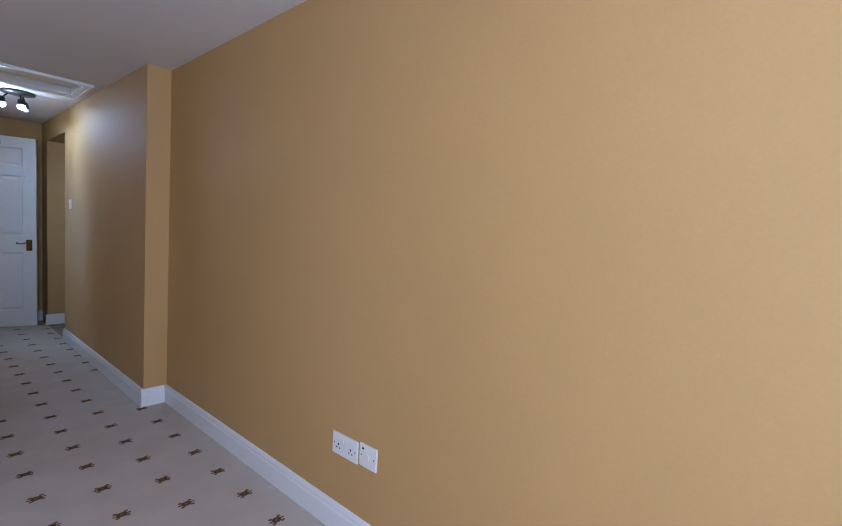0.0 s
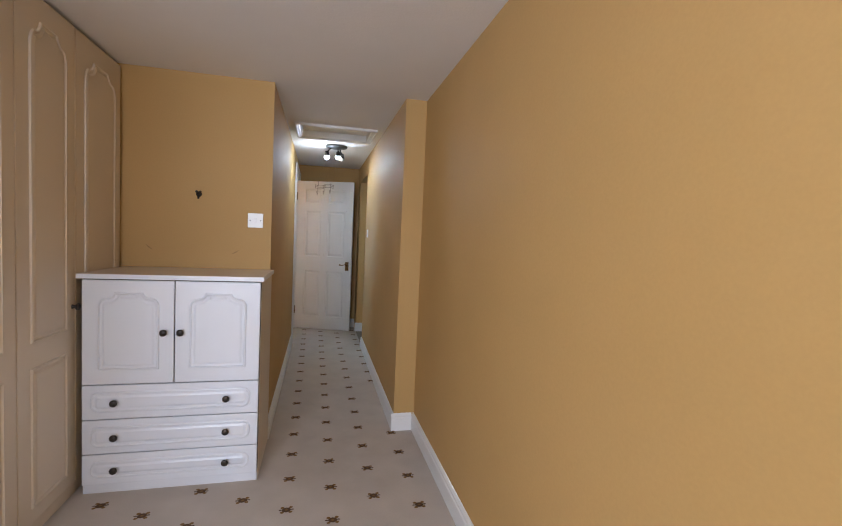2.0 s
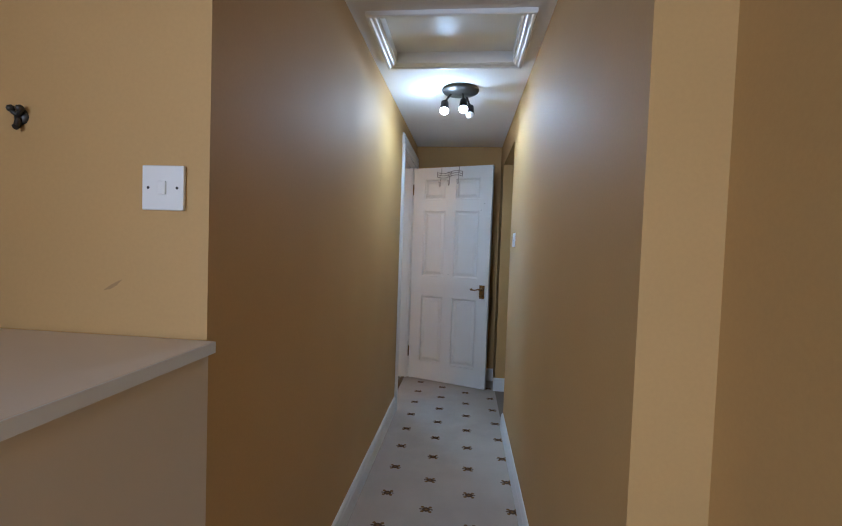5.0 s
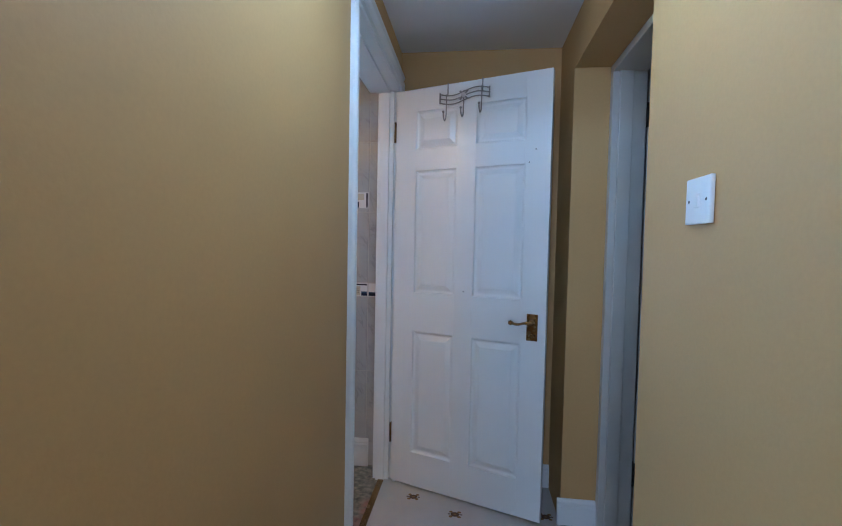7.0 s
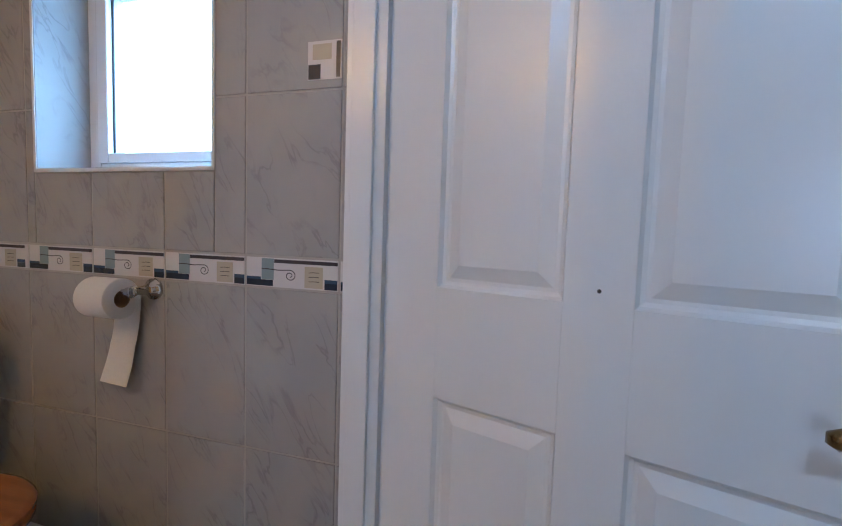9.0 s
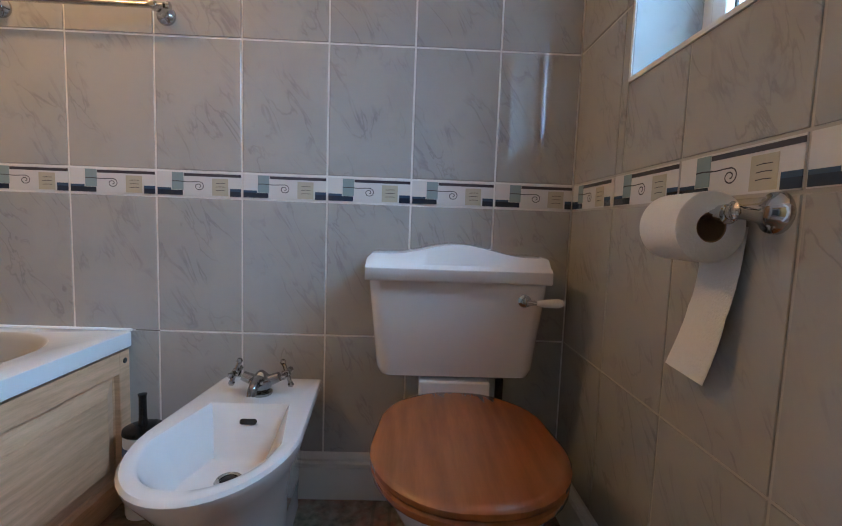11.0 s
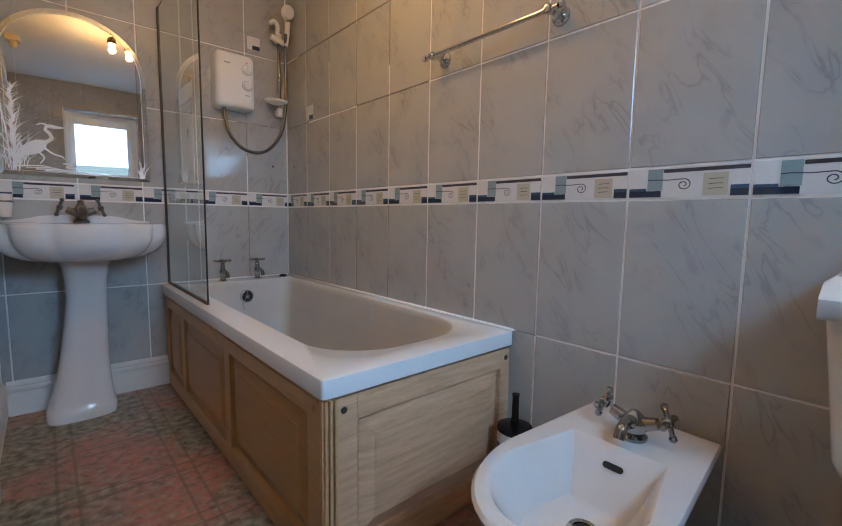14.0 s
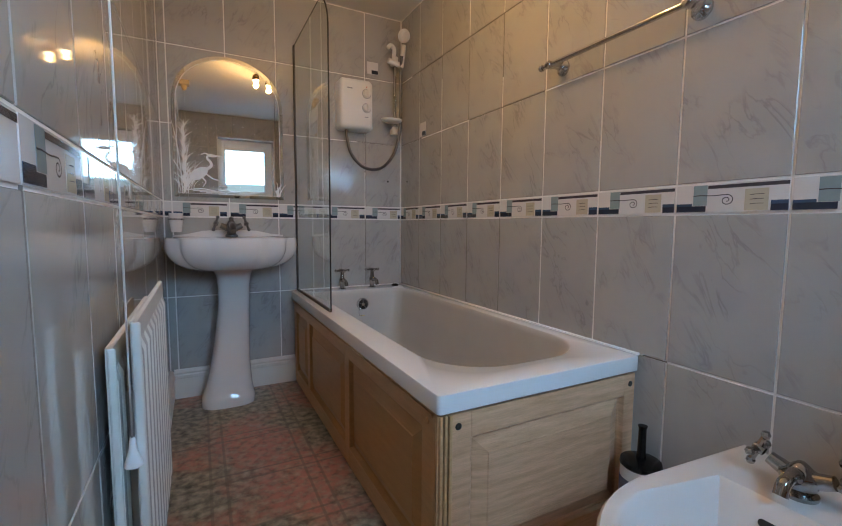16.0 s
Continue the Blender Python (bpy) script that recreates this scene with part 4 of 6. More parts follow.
# scuffs on the paint above the chest
scuff = mat("wall_scuff", (0.34, 0.20, 0.072), 0.6, grain=40, dark=(0.42, 0.25, 0.085))
bm = bmesh.new()
for sx, sz, ang in ((-0.66, 1.165, -40), (-0.20, 1.150, 30)):
    m = Matrix.Translation((sx, -0.0006, sz)) @ pose(0, 0, 0, 0, -ang, 0)
    ring = [bm.verts.new(m @ Vector((0.020 * math.cos(a) * (1 + 0.3 * math.sin(3 * a)), 0, 0.0035 * math.sin(a)))) for a in [k * math.pi / 8 for k in range(16)]]
    bm.faces.new(ring)
structure("trim_scuff_marks", bm, scuff, "dark scuff marks on the ochre wall")

# ---- fitted wardrobe and chest ----
def arch_outline(w, h, top, n=6):
    """Half cathedral arch: straight sides, notched shoulders and a flat crown, from 0,0 to w,h."""
    s = min(0.125 * w, 0.040)
    pts = [(0, 0), (w, 0), (w, h - top)]
    for i in range(1, n + 1):
        a = math.pi / 2 * i / n
        pts.append((w - s * (1 - math.cos(a)) * 0.6 - s * 0.4 * i / n, h - top + top * 0.55 * math.sin(a)))
    c = pts[-1]
    for i in range(1, n + 1):
        a = math.pi / 2 * i / n
        pts.append((c[0] - s * 1.1 * math.sin(a), c[1] + (h - c[1]) * (1 - math.cos(a))))
    left = [(w - u, v) for u, v in pts[2:]][::-1]
    return pts + left


def inset(pts, d):
    out = []
    n = len(pts)
    for i in range(n):
        a, b, c = Vector(pts[i - 1]), Vector(pts[i]), Vector(pts[(i + 1) % n])
        e0, e1 = (b - a).normalized(), (c - b).normalized()
        nn = Vector((-e0.y - e1.y, e0.x + e1.x))
        k = nn.length
        nn = nn / k if k > 1e-6 else Vector((-e0.y, e0.x))
        out.append(tuple(b + nn * d / max(0.5, k / 2)))
    return out


def moulded(bm, outline, place, rise=1.0):
    """A routed bead round the outline, standing a little proud; place maps (u, v, out) to the world."""
    steps = ((0, -0.0005), (0.003, 0.0035), (0.008, 0.0045), (0.012, 0.001), (0.020, 0.0004), (0.030, 0.003), (0.032, 0.003))
    loft([[place(u, v, d * rise) for u, v in inset(outline, i)] for i, d in steps], bm, cap0=False, smooth=False)
    return bm


def knob(at, out, parent, r=0.0165):
    m = Matrix.Translation(at) @ Vector(out).to_track_quat("Z", "Y").to_matrix().to_4x4()
    bm = lathe([(r * 0.62, 0), (r * 0.5, 0.004), (r * 0.42, 0.012), (r * 0.7, 0.016), (r, 0.020), (r, 0.024), (r * 0.8, 0.0275), (r * 0.72, 0.0265), (r * 0.35, 0.029), (0, 0.0295)], 20, m)
    return part("knob", bm, BLACK_KNOB, parent, "dark bronze round knob", soft=True)


wardrobe = thing("fitted_wardrobe", (-1.1, -1.2, 0), "cream fitted wardrobe with tall arched panel doors up to the ceiling", "wardrobe")
part("carcass", boxes((-1.49, -2.40, 0.0, -0.822, -0.008, 2.160)), CREAM, wardrobe)
# dark sheet behind the doors, added as the shade between them
part("shadow_gap", boxes((-0.822, -2.40, 0.0, -0.819, -0.010, 2.160)), RUBBER_AND_GAP, wardrobe)
edges = [-0.012, -0.462, -0.855, -1.25, -1.645, -2.04, -2.395]
for i, (ya, yb) in enumerate(zip(edges, edges[1:])):
    w = ya - yb - 0.006
    bm = boxes((-0.818, yb + 0.003, 0.07, -0.800, ya - 0.003, 2.150), bevel=0.003)
    ins = 0.072

    def place(u, v, d, ya=ya):
        return Vector((-0.800 + d, ya - 0.003 - u, v))
    pts = [(u + ins, v + 0.80) for u, v in arch_outline(w - 2 * ins, 1.255, 0.095)]
    low = [(ins, 0.13), (w - ins, 0.13), (w - ins, 0.70), (ins, 0.70)]
    moulded(bm, pts, place, 1.9)
    moulded(bm, low, place, 1.9)
    wd = part("door", bm, CREAM, wardrobe)
    if i in (1, 2, 3, 4):
        knob((-0.800, (yb + 0.035) if i % 2 == 0 else (ya - 0.025), 0.90), (1, 0, 0), wd)
part("plinth", boxes((-0.83, -2.395, 0.0, -0.815, -0.012, 0.068)), CREAM, wardrobe)

chest = thing("chest_of_drawers", (-0.38, -0.24, 0), "white chest with two arched panel doors above wide drawers", "chest of drawers")
part("carcass", boxes((-0.772, -0.455, 0.0, 0.010, -0.010, 1.028)), CREAM, chest, "cream side panels")
part("top", boxes((-0.786, -0.484, 1.030, 0.020, -0.004, 1.052), bevel=0.002), CHEST_TOP, chest, "white chest top tinted with warm bounce light")
part("edge_strip", boxes((-0.786, -0.487, 1.030, 0.022, -0.4845, 1.0515), (0.0205, -0.4845, 1.030, 0.0225, -0.006, 1.0515)), WHITE_FURN, chest, "white edge strip")
# dark sheet behind the fronts, added as the shade in their joints
part("shadow_gap", boxes((-0.770, -0.4575, 0.06, 0.008, -0.4555, 1.026)), RUBBER_AND_GAP, chest)
FY = -0.478


def front(u, v, d):
    return Vector((u, FY - d, v))


for x0, x1, kx in ((-0.768, -0.384, -0.424), (-0.379, 0.006, -0.351)):
    bm = boxes((x0, FY, 0.530, x1, -0.458, 1.024), bevel=0.003)
    w = x1 - x0
    moulded(bm, [(x0 + 0.062 + u, 0.596 + v) for u, v in arch_outline(w - 0.124, 0.371, 0.058)], front, 1.7)
    dd = part("door", bm, WHITE_FURN, chest)
    knob((kx, FY, 0.777), (0, -1, 0), dd)
for z0, z1 in ((0.363, 0.525), (0.196, 0.358), (0.046, 0.191)):
    bm = boxes((-0.768, FY, z0, 0.006, -0.458, z1), bevel=0.003)
    a, b, c, d, k = -0.735, -0.030, z0 + 0.03, z1 - 0.03, 0.028
    moulded(bm, [(a + k, c), (b - k, c), (b - k * 0.4, c + k * 0.35), (b, c + k), (b, d - k), (b - k * 0.4, d - k * 0.35), (b - k, d), (a + k, d), (a + k * 0.4, d - k * 0.35), (a, d - k), (a, c + k), (a + k * 0.4, c + k * 0.35)], front, 1.4)
    dr = part("drawer", bm, WHITE_FURN, chest)
    for kx in (-0.630, -0.142):
        knob((kx, FY, (z0 + z1) / 2), (0, -1, 0), dr)
part("plinth", boxes((-0.768, -0.466, 0.0, 0.006, -0.456, 0.042)), WHITE_FURN, chest)

# ---- carpet motifs: small brown and gold flowers, woven in a half-drop grid ----
bm = bmesh.new()


lift = [0.0]


def blob(cx, cy, rx, ry, mi, z, n=8, turn=0.0):
    lift[0] = (lift[0] + 0.00007) % 0.0014
    z += lift[0]
    c, s = math.cos(turn), math.sin(turn)
    f = bm.faces.new([bm.verts.new((cx + c * rx * math.cos(2 * math.pi * k / n) - s * ry * math.sin(2 * math.pi * k / n), cy + s * rx * math.cos(2 * math.pi * k / n) + c * ry * math.sin(2 * math.pi * k / n), z)) for k in range(n)])
    f.material_index = mi


for col in range(-6, 6):
    for row in range(-21, 18):
        y = -0.233 - 0.1065 * col + 0.2565 * row
        x = 0.168 + 0.2050 * col - 0.012 * (y + 0.2)
        if not (x < XB - 0.05 and -4.5 < y < 3.2) or (y > -0.02 and not 0.05 < x < XR - 0.03) or x < -0.74 or (y > -0.52 and x < 0.05):
            continue
        blob(x, y, 0.021, 0.018, 0, 0.0016)
        blob(x, y, 0.007, 0.006, 1, 0.0020)
        for sx in (-1, 1):
            for sy in (-1, 1):
                blob(x + sx * 0.019, y + sy * 0.017, 0.009, 0.008, 1, 0.0014)
                blob(x + sx * 0.012, y + sy * 0.011, 0.009, 0.005, 0, 0.0012, 8, sx * sy * 0.8)
            blob(x + sx * 0.026, y, 0.008, 0.0045, 0, 0.0014)
motifs = structure("trim_carpet_motifs", bm, (MOTIF_DARK, MOTIF_GOLD), "woven brown and gold carpet motifs")
motifs["kind"] = "stuff"

# plain bedroom window behind the walk
win = thing("window", (-0.90, -4.65, 0.90), "white framed bedroom window", "window")
win["kind"] = "structure"
for x in (-1.60, -0.925, -0.25):
    part("window_post", boxes((x, -4.68, 0.95, x + 0.05, -4.62, 1.98)), UPVC, win)
for z in (0.90, 1.98):
    part("window_rail", boxes((-1.60, -4.68, z, -0.20, -4.62, z + 0.05)), UPVC, win)

# ---- bath ----
def tap_cross(bm, c, r=0.030, axis=(0, 0, 1)):
    """A cross-head handle: four arms with balls round a hub."""
    c, ax = Vector(c), Vector(axis).normalized()
    e = ax.orthogonal().normalized()
    f = ax.cross(e)
    lathe([(0.009, -0.012), (0.011, 0), (0.008, 0.008), (0, 0.011)], 12, Matrix.Translation(c) @ ax.to_track_quat("Z", "Y").to_matrix().to_4x4(), bm)
    for k in range(4):
        d = e * math.cos(radians(45 + 90 * k)) + f * math.sin(radians(45 + 90 * k))
        tube([c + d * 0.006, c + d * r * 0.8, c + d * r], [0.0065, 0.0055, 0.0065], 8, bm)
        lathe([(0, -0.009), (0.0065, -0.006), (0.009, 0), (0.0065, 0.006), (0, 0.009)], 8, Matrix.Translation(c + d * (r + 0.004)), bm)


bath = thing("bath", (-1.12, 1.18, 0), "white acrylic bath boxed in with limed pine panels", "bath")
cx, cy, hx, hy = -1.106, 1.188, 0.342, 0.845
LIFT = 0.030


def tub_ring(ins_x, y0, y1, r0, z, seg=7):
    """A ring with tight corners at the tap end and wide ones at the foot end."""
    x0, x1 = cx - hx + ins_x[0], cx + hx - ins_x[1]
    pts = []
    for px, py, r, a0 in ((x1, y1, r0[1], 0), (x0, y1, r0[1], 90), (x0, y0, r0[0], 180), (x1, y0, r0[0], 270)):
        qx = px - r if px == x1 else px + r
        qy = py - r if py == y1 else py + r
        for i in range(seg + 1):
            a = radians(a0 + 90 * i / seg)
            pts.append(Vector((qx + r * math.cos(a), qy + r * math.sin(a), z + LIFT)))
    return pts


y0, y1 = cy - hy, cy + hy
rings = [tub_ring((0.004, 0.004), y0 + 0.004, y1 - 0.004, (0.01, 0.010), 0.450), tub_ring((0, 0), y0, y1, (0.01, 0.012), 0.453), tub_ring((0, 0), y0, y1, (0.01, 0.012), 0.493),
         tub_ring((0.0015, 0.0015), y0 + 0.0015, y1 - 0.0015, (0.01, 0.012), 0.4965), tub_ring((0.005, 0.005), y0 + 0.005, y1 - 0.005, (0.012, 0.012), 0.498),
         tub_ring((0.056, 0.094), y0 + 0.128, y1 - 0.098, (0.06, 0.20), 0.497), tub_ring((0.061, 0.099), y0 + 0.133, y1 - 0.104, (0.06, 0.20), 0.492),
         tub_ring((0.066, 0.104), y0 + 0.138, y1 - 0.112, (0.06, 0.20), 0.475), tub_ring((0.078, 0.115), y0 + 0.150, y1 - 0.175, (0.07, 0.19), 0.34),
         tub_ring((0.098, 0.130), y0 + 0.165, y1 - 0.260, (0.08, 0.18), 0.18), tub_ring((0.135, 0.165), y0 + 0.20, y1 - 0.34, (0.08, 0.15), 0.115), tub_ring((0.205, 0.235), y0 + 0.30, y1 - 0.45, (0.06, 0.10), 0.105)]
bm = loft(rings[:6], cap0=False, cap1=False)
# faces inside the rim take the greyer acrylic that carries the shade
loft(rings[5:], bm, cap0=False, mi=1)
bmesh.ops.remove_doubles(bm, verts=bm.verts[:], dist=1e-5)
part("tub", bm, (ACRYLIC, TUB_SHADED), bath, "white bath, its inside greyed for shade", soft=True)
for tx in (-1.045, -1.232):
    bm = lathe([(0.022, 0.496), (0.022, 0.500), (0.014, 0.504), (0.013, 0.530), (0.017, 0.536), (0.017, 0.556), (0.012, 0.564), (0.010, 0.596), (0, 0.597)], 18, Matrix.Translation((tx, 0.405, LIFT)))
    tube(smooth_path([(tx, 0.405, 0.576), (tx, 0.445, 0.582), (tx, 0.478, 0.575), (tx, 0.488, 0.553)], 5), [0.011] * 6 + [0.010] * 10, 12, bm)
    tap_cross(bm, (tx, 0.405, 0.636), 0.034)
    part("tap", bm, TAP_METAL, bath, "chrome cross-head bath tap", soft=True)
ov = lathe([(0.027, 0.004), (0.028, 0.009), (0.033, 0.007), (0.036, 0.0), (0.036, -0.006)], 24, Matrix.Translation((-1.14, 0.492, 0.445)) @ pose(0, 0, 0, -90))
part("overflow", ov, CHROME, bath, "chrome overflow grille", soft=True)
part("overflow_opening", lathe([(0.0275, 0.0), (0.0275, 0.0035), (0, 0.0038)], 24, Matrix.Translation((-1.14, 0.492, 0.445)) @ pose(0, 0, 0, -90)), RUBBER_AND_GAP, bath)
bm = lathe([(0.010, 0.004), (0.009, 0.0085), (0, 0.009)], 14, Matrix.Translation((-1.14, 0.492, 0.445)) @ pose(0, 0, 0, -90))
for k in range(5):
    a = radians(72 * k + 18)
    tube([(-1.14, 0.4985, 0.445), (-1.14 + 0.029 * math.cos(a), 0.4985, 0.445 + 0.029 * math.sin(a))], 0.0022, 6, bm)
part("overflow_grille", bm, CHROME, bath, soft=True)
part("chain_tag", boxes((-1.148, 0.503, 0.375, -1.118, 0.5045, 0.382)), IVORY, bath, "ivory tag on the plug chain")
bm = tube(smooth_path([(-1.115, 0.502, 0.422), (-1.112, 0.508, 0.40), (-1.118, 0.506, 0.38), (-1.13, 0.505, 0.378)], 4), 0.002, 6)
part("plug_chain", bm, CHROME, bath)
plug = lathe([(0, 0.0), (0.020, 0.0), (0.022, 0.010), (0.014, 0.014), (0, 0.014)], 16, Matrix.Translation((-1.375, 0.425, 0.529)))
tagged(new("bath_plug", mesh_of("bath_plug", plug, BLACK)), "black rubber bath plug lying on the bath rim", "bath plug")


def plank_panel(bm, frame, u0, v0, u1, v1):
    """Fielded wooden panel; frame maps (u, v, out) to the world."""
    steps = ((0, 0.0), (0.002, -0.001), (0.003, -0.016), (0.010, -0.018), (0.015, -0.015), (0.052, -0.003), (0.054, -0.0005))
    loft([[frame(a, b, d) for a, b in ((u0 + i, v0 + i), (u1 - i, v0 + i), (u1 - i, v1 - i), (u0 + i, v1 - i))] for i, d in steps], bm, cap0=False, smooth=False)
    return bm


panel = bath


PX, PY, PT = -0.778, 2.020, 0.474    # faces of the side and end panels, underside of the rim


def fr(u, v, d):
    return Vector((PX + d, u, v))


us = (0.345, 0.405, 0.672, 0.724, 1.300, 1.352, 1.930, 1.990)
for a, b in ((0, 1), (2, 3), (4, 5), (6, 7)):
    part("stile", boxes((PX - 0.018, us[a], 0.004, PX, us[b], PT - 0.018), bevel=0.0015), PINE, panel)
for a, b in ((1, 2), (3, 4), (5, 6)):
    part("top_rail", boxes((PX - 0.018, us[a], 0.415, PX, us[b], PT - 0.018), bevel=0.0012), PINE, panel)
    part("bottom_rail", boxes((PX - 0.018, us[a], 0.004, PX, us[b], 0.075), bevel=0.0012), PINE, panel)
    part("panel", plank_panel(bmesh.new(), fr, us[a], 0.075, us[b], 0.415), PANEL_TAN, panel, "tan field of the side panel")


def er(u, v, d):
    return Vector((u, PY + d, v))


EX0, EX1 = -1.405, -0.862
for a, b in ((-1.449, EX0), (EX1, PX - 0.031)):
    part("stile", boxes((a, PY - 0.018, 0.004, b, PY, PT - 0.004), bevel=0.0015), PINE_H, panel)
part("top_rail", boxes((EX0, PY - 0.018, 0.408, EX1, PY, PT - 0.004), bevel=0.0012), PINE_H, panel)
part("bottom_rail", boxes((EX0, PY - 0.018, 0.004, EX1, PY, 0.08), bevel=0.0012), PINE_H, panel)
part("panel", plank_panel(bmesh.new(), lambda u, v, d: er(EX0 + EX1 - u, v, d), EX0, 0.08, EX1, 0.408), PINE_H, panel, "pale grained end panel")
bm = bmesh.new()
for k in range(3):
    box(bm, PX - 0.031 + 0.011 * k, PY - 0.017, 0.002, PX - 0.0225 + 0.011 * k, PY + 0.004 - 0.003 * k, PT - 0.004, bevel=0.002)
for k in range(2):
    box(bm, PX - 0.017, PY - 0.0285 + 0.010 * k, 0.002, PX + 0.0025 + 0.001 * k, PY - 0.0205 + 0.010 * k, PT - 0.004, bevel=0.002)
part("fluted_corner", bm, PINE, panel, "fluted pine corner strip")
for z0, z1, out in ((-0.016, -0.0115, 0.005), (-0.010, -0.0055, 0.008), (-0.004, -0.001, 0.004)):
    part("top_moulding", boxes((PX - 0.017, 0.346, PT + z0, PX + out, PY - 0.029, PT + z1), bevel=0.001), PINE, panel)
# dark strips under the rim, added as the shade of the gap
part("shadow_gap", boxes((PX - 0.020, 0.346, 0.42, PX - 0.006, PY - 0.03, 0.4795), (-1.445, PY - 0.026, 0.42, PX - 0.035, PY - 0.0185, 0.4795)), RUBBER_AND_GAP, panel)
for sx, sy, ax in ((-0.826, PY, "y"), (-1.428, PY, "y"), (PX, PY - 0.06, "x")):
    m = Matrix.Translation((sx, sy, 0.440)) @ (pose(0, 0, 0, -90) if ax == "y" else pose(0, 0, 0, 0, 90))
    part("screw_cap", lathe([(0.0085, 0), (0.0085, 0.0015), (0.006, 0.0030), (0.003, 0.0024), (0, 0.0022)], 14, m), STEEL_DARK if ax == "y" else PINE, panel)

# ---- shower screen ----
screen = thing("shower_screen", (-0.80, 0.70, 0.527), "clear glass bath screen with rounded top corner and dark edge seals", "shower screen")
SY0, SY1, SZ0, SZ1, SR = 0.362, 1.040, 0.540, 1.870, 0.16


def screen_outline(e=0.0):
    pts = [(SY0, SZ0), (SY1 + e, SZ0)]
    for i in range(13):
        a = radians(90 * i / 12)
        pts.append((SY1 - SR + (SR + e) * math.cos(a), SZ1 - SR + (SR + e) * math.sin(a)))
    return pts + [(SY0, SZ1 + e)]


o = screen_outline()
sheet = part("glass_sheet", loft([[Vector((x, u, v)) for u, v in o] for x in (-0.803, -0.798)], smooth=False), GLASS, screen, "clear glass sheet")
sheet.visible_shadow = False
part("wall_post", boxes((-0.807, 0.3435, 0.529, -0.794, 0.366, 1.877), bevel=0.002), STEEL_DARK, screen, "dark bronze wall post")
part("edge_seal", tube([(-0.8005, u, v) for u, v in screen_outline(0.001)[1:]], 0.0032, 8), RUBBER_AND_GAP, screen, "dark rubber edge seal")
part("bottom_seal", boxes((-0.806, SY0, 0.526, -0.795, SY1, 0.542), bevel=0.002), mat("brown_seal", (0.09, 0.05, 0.03), 0.5, grain=60, dark=(0.15, 0.09, 0.05)), screen, "brown bottom seal")

# ---- electric shower ----
shower = thing("electric_shower", (-1.13, 0.345, 1.45), "white electric shower unit with two dials and a chrome hose", "shower")
YB = 0.344


def shower_ring(i, y):
    z0, z1, xa, xb = 1.452 + i, 1.728 - i, -1.232 + i, -1.032 - i
    p = round_rect((xa + xb) / 2, 0, (xb - xa) / 2, (z1 - z0) / 2, 0.022, 0)
    out = []
    for q in p:
        z = (z0 + z1) / 2 + q.y
        if q.y > 0.05:
            z += 0.014 * (1 - ((q.x - (xa + xb) / 2) / 0.1) ** 2)
        out.append(Vector((q.x, y, z)))
    return out


part("case", loft([shower_ring(0.0, YB), shower_ring(0, YB + 0.070), shower_ring(0.006, YB + 0.084), shower_ring(0.016, YB + 0.090), shower_ring(0.03, YB + 0.0905)]), PLASTIC, shower, soft=True)
for kz in (1.655, 1.575):
    d = part("dial", lathe([(0.023, 0), (0.022, 0.012), (0.018, 0.016), (0, 0.016)], 22, Matrix.Translation((-1.190, YB + 0.0895, kz)) @ pose(0, 0, 0, -90)), PLASTIC, shower, "white control dial", soft=True)
    part("grip", boxes((-1.1935, YB + 0.104, kz - 0.019, -1.1865, YB + 0.114, kz + 0.019), bevel=0.002), PLASTIC, d)
    part("dial_ring", lathe([(0.024, 0.0), (0.027, 0.0), (0.027, 0.0012), (0.024, 0.0012)], 24, Matrix.Translation((-1.190, YB + 0.0895, kz)) @ pose(0, 0, 0, -90)), GREYBAR, d)
part("printed_mark", boxes((-1.105, YB + 0.0903, 1.672, -1.075, YB + 0.0912, 1.679)), GREYBAR, shower)
part("printed_mark", boxes((-1.200, YB + 0.0903, 1.522, -1.178, YB + 0.0912, 1.526)), GREYBAR, shower)
part("indicator", boxes((-1.193, YB + 0.0903, 1.690, -1.187, YB + 0.0912, 1.696)), mat("red_indicator", (0.5, 0.04, 0.02), 0.4), shower)
HX = -1.385
# hose metal is dark: the chrome's dark reflections are put into the colour
part("hose", tube(smooth_path([(-1.078, 0.40, 1.450), (-1.080, 0.41, 1.40), (-1.095, 0.43, 1.315), (-1.15, 0.44, 1.248), (-1.225, 0.44, 1.228), (-1.30, 0.435, 1.255), (-1.37, 0.425, 1.34), (-1.408, 0.42, 1.48), (-1.415, 0.415, 1.65), (-1.412, 0.42, 1.80), (-1.405, 0.45, 1.90)], 7), 0.0088, 10), PEWTER, shower, "ribbed metal hose")
rail = thing("shower_riser", (HX, 0.36, 1.5), "chrome shower riser rail with white handset and soap dish", "shower rail")
part("rail", tube([(HX, 0.395, 1.47), (HX, 0.395, 1.905)], 0.0095, 14), CHROME, rail, "chrome riser rail")
for z in (1.475, 1.885):
    bm = boxes((HX - 0.014, YB, z - 0.018, HX + 0.014, 0.395, z + 0.018), bevel=0.006)
    lathe([(0, -0.024), (0.017, -0.022), (0.018, 0.022), (0, 0.024)], 16, Matrix.Translation((HX, 0.395, z)), bm)
    part("bracket", bm, PLASTIC, rail, soft=True)
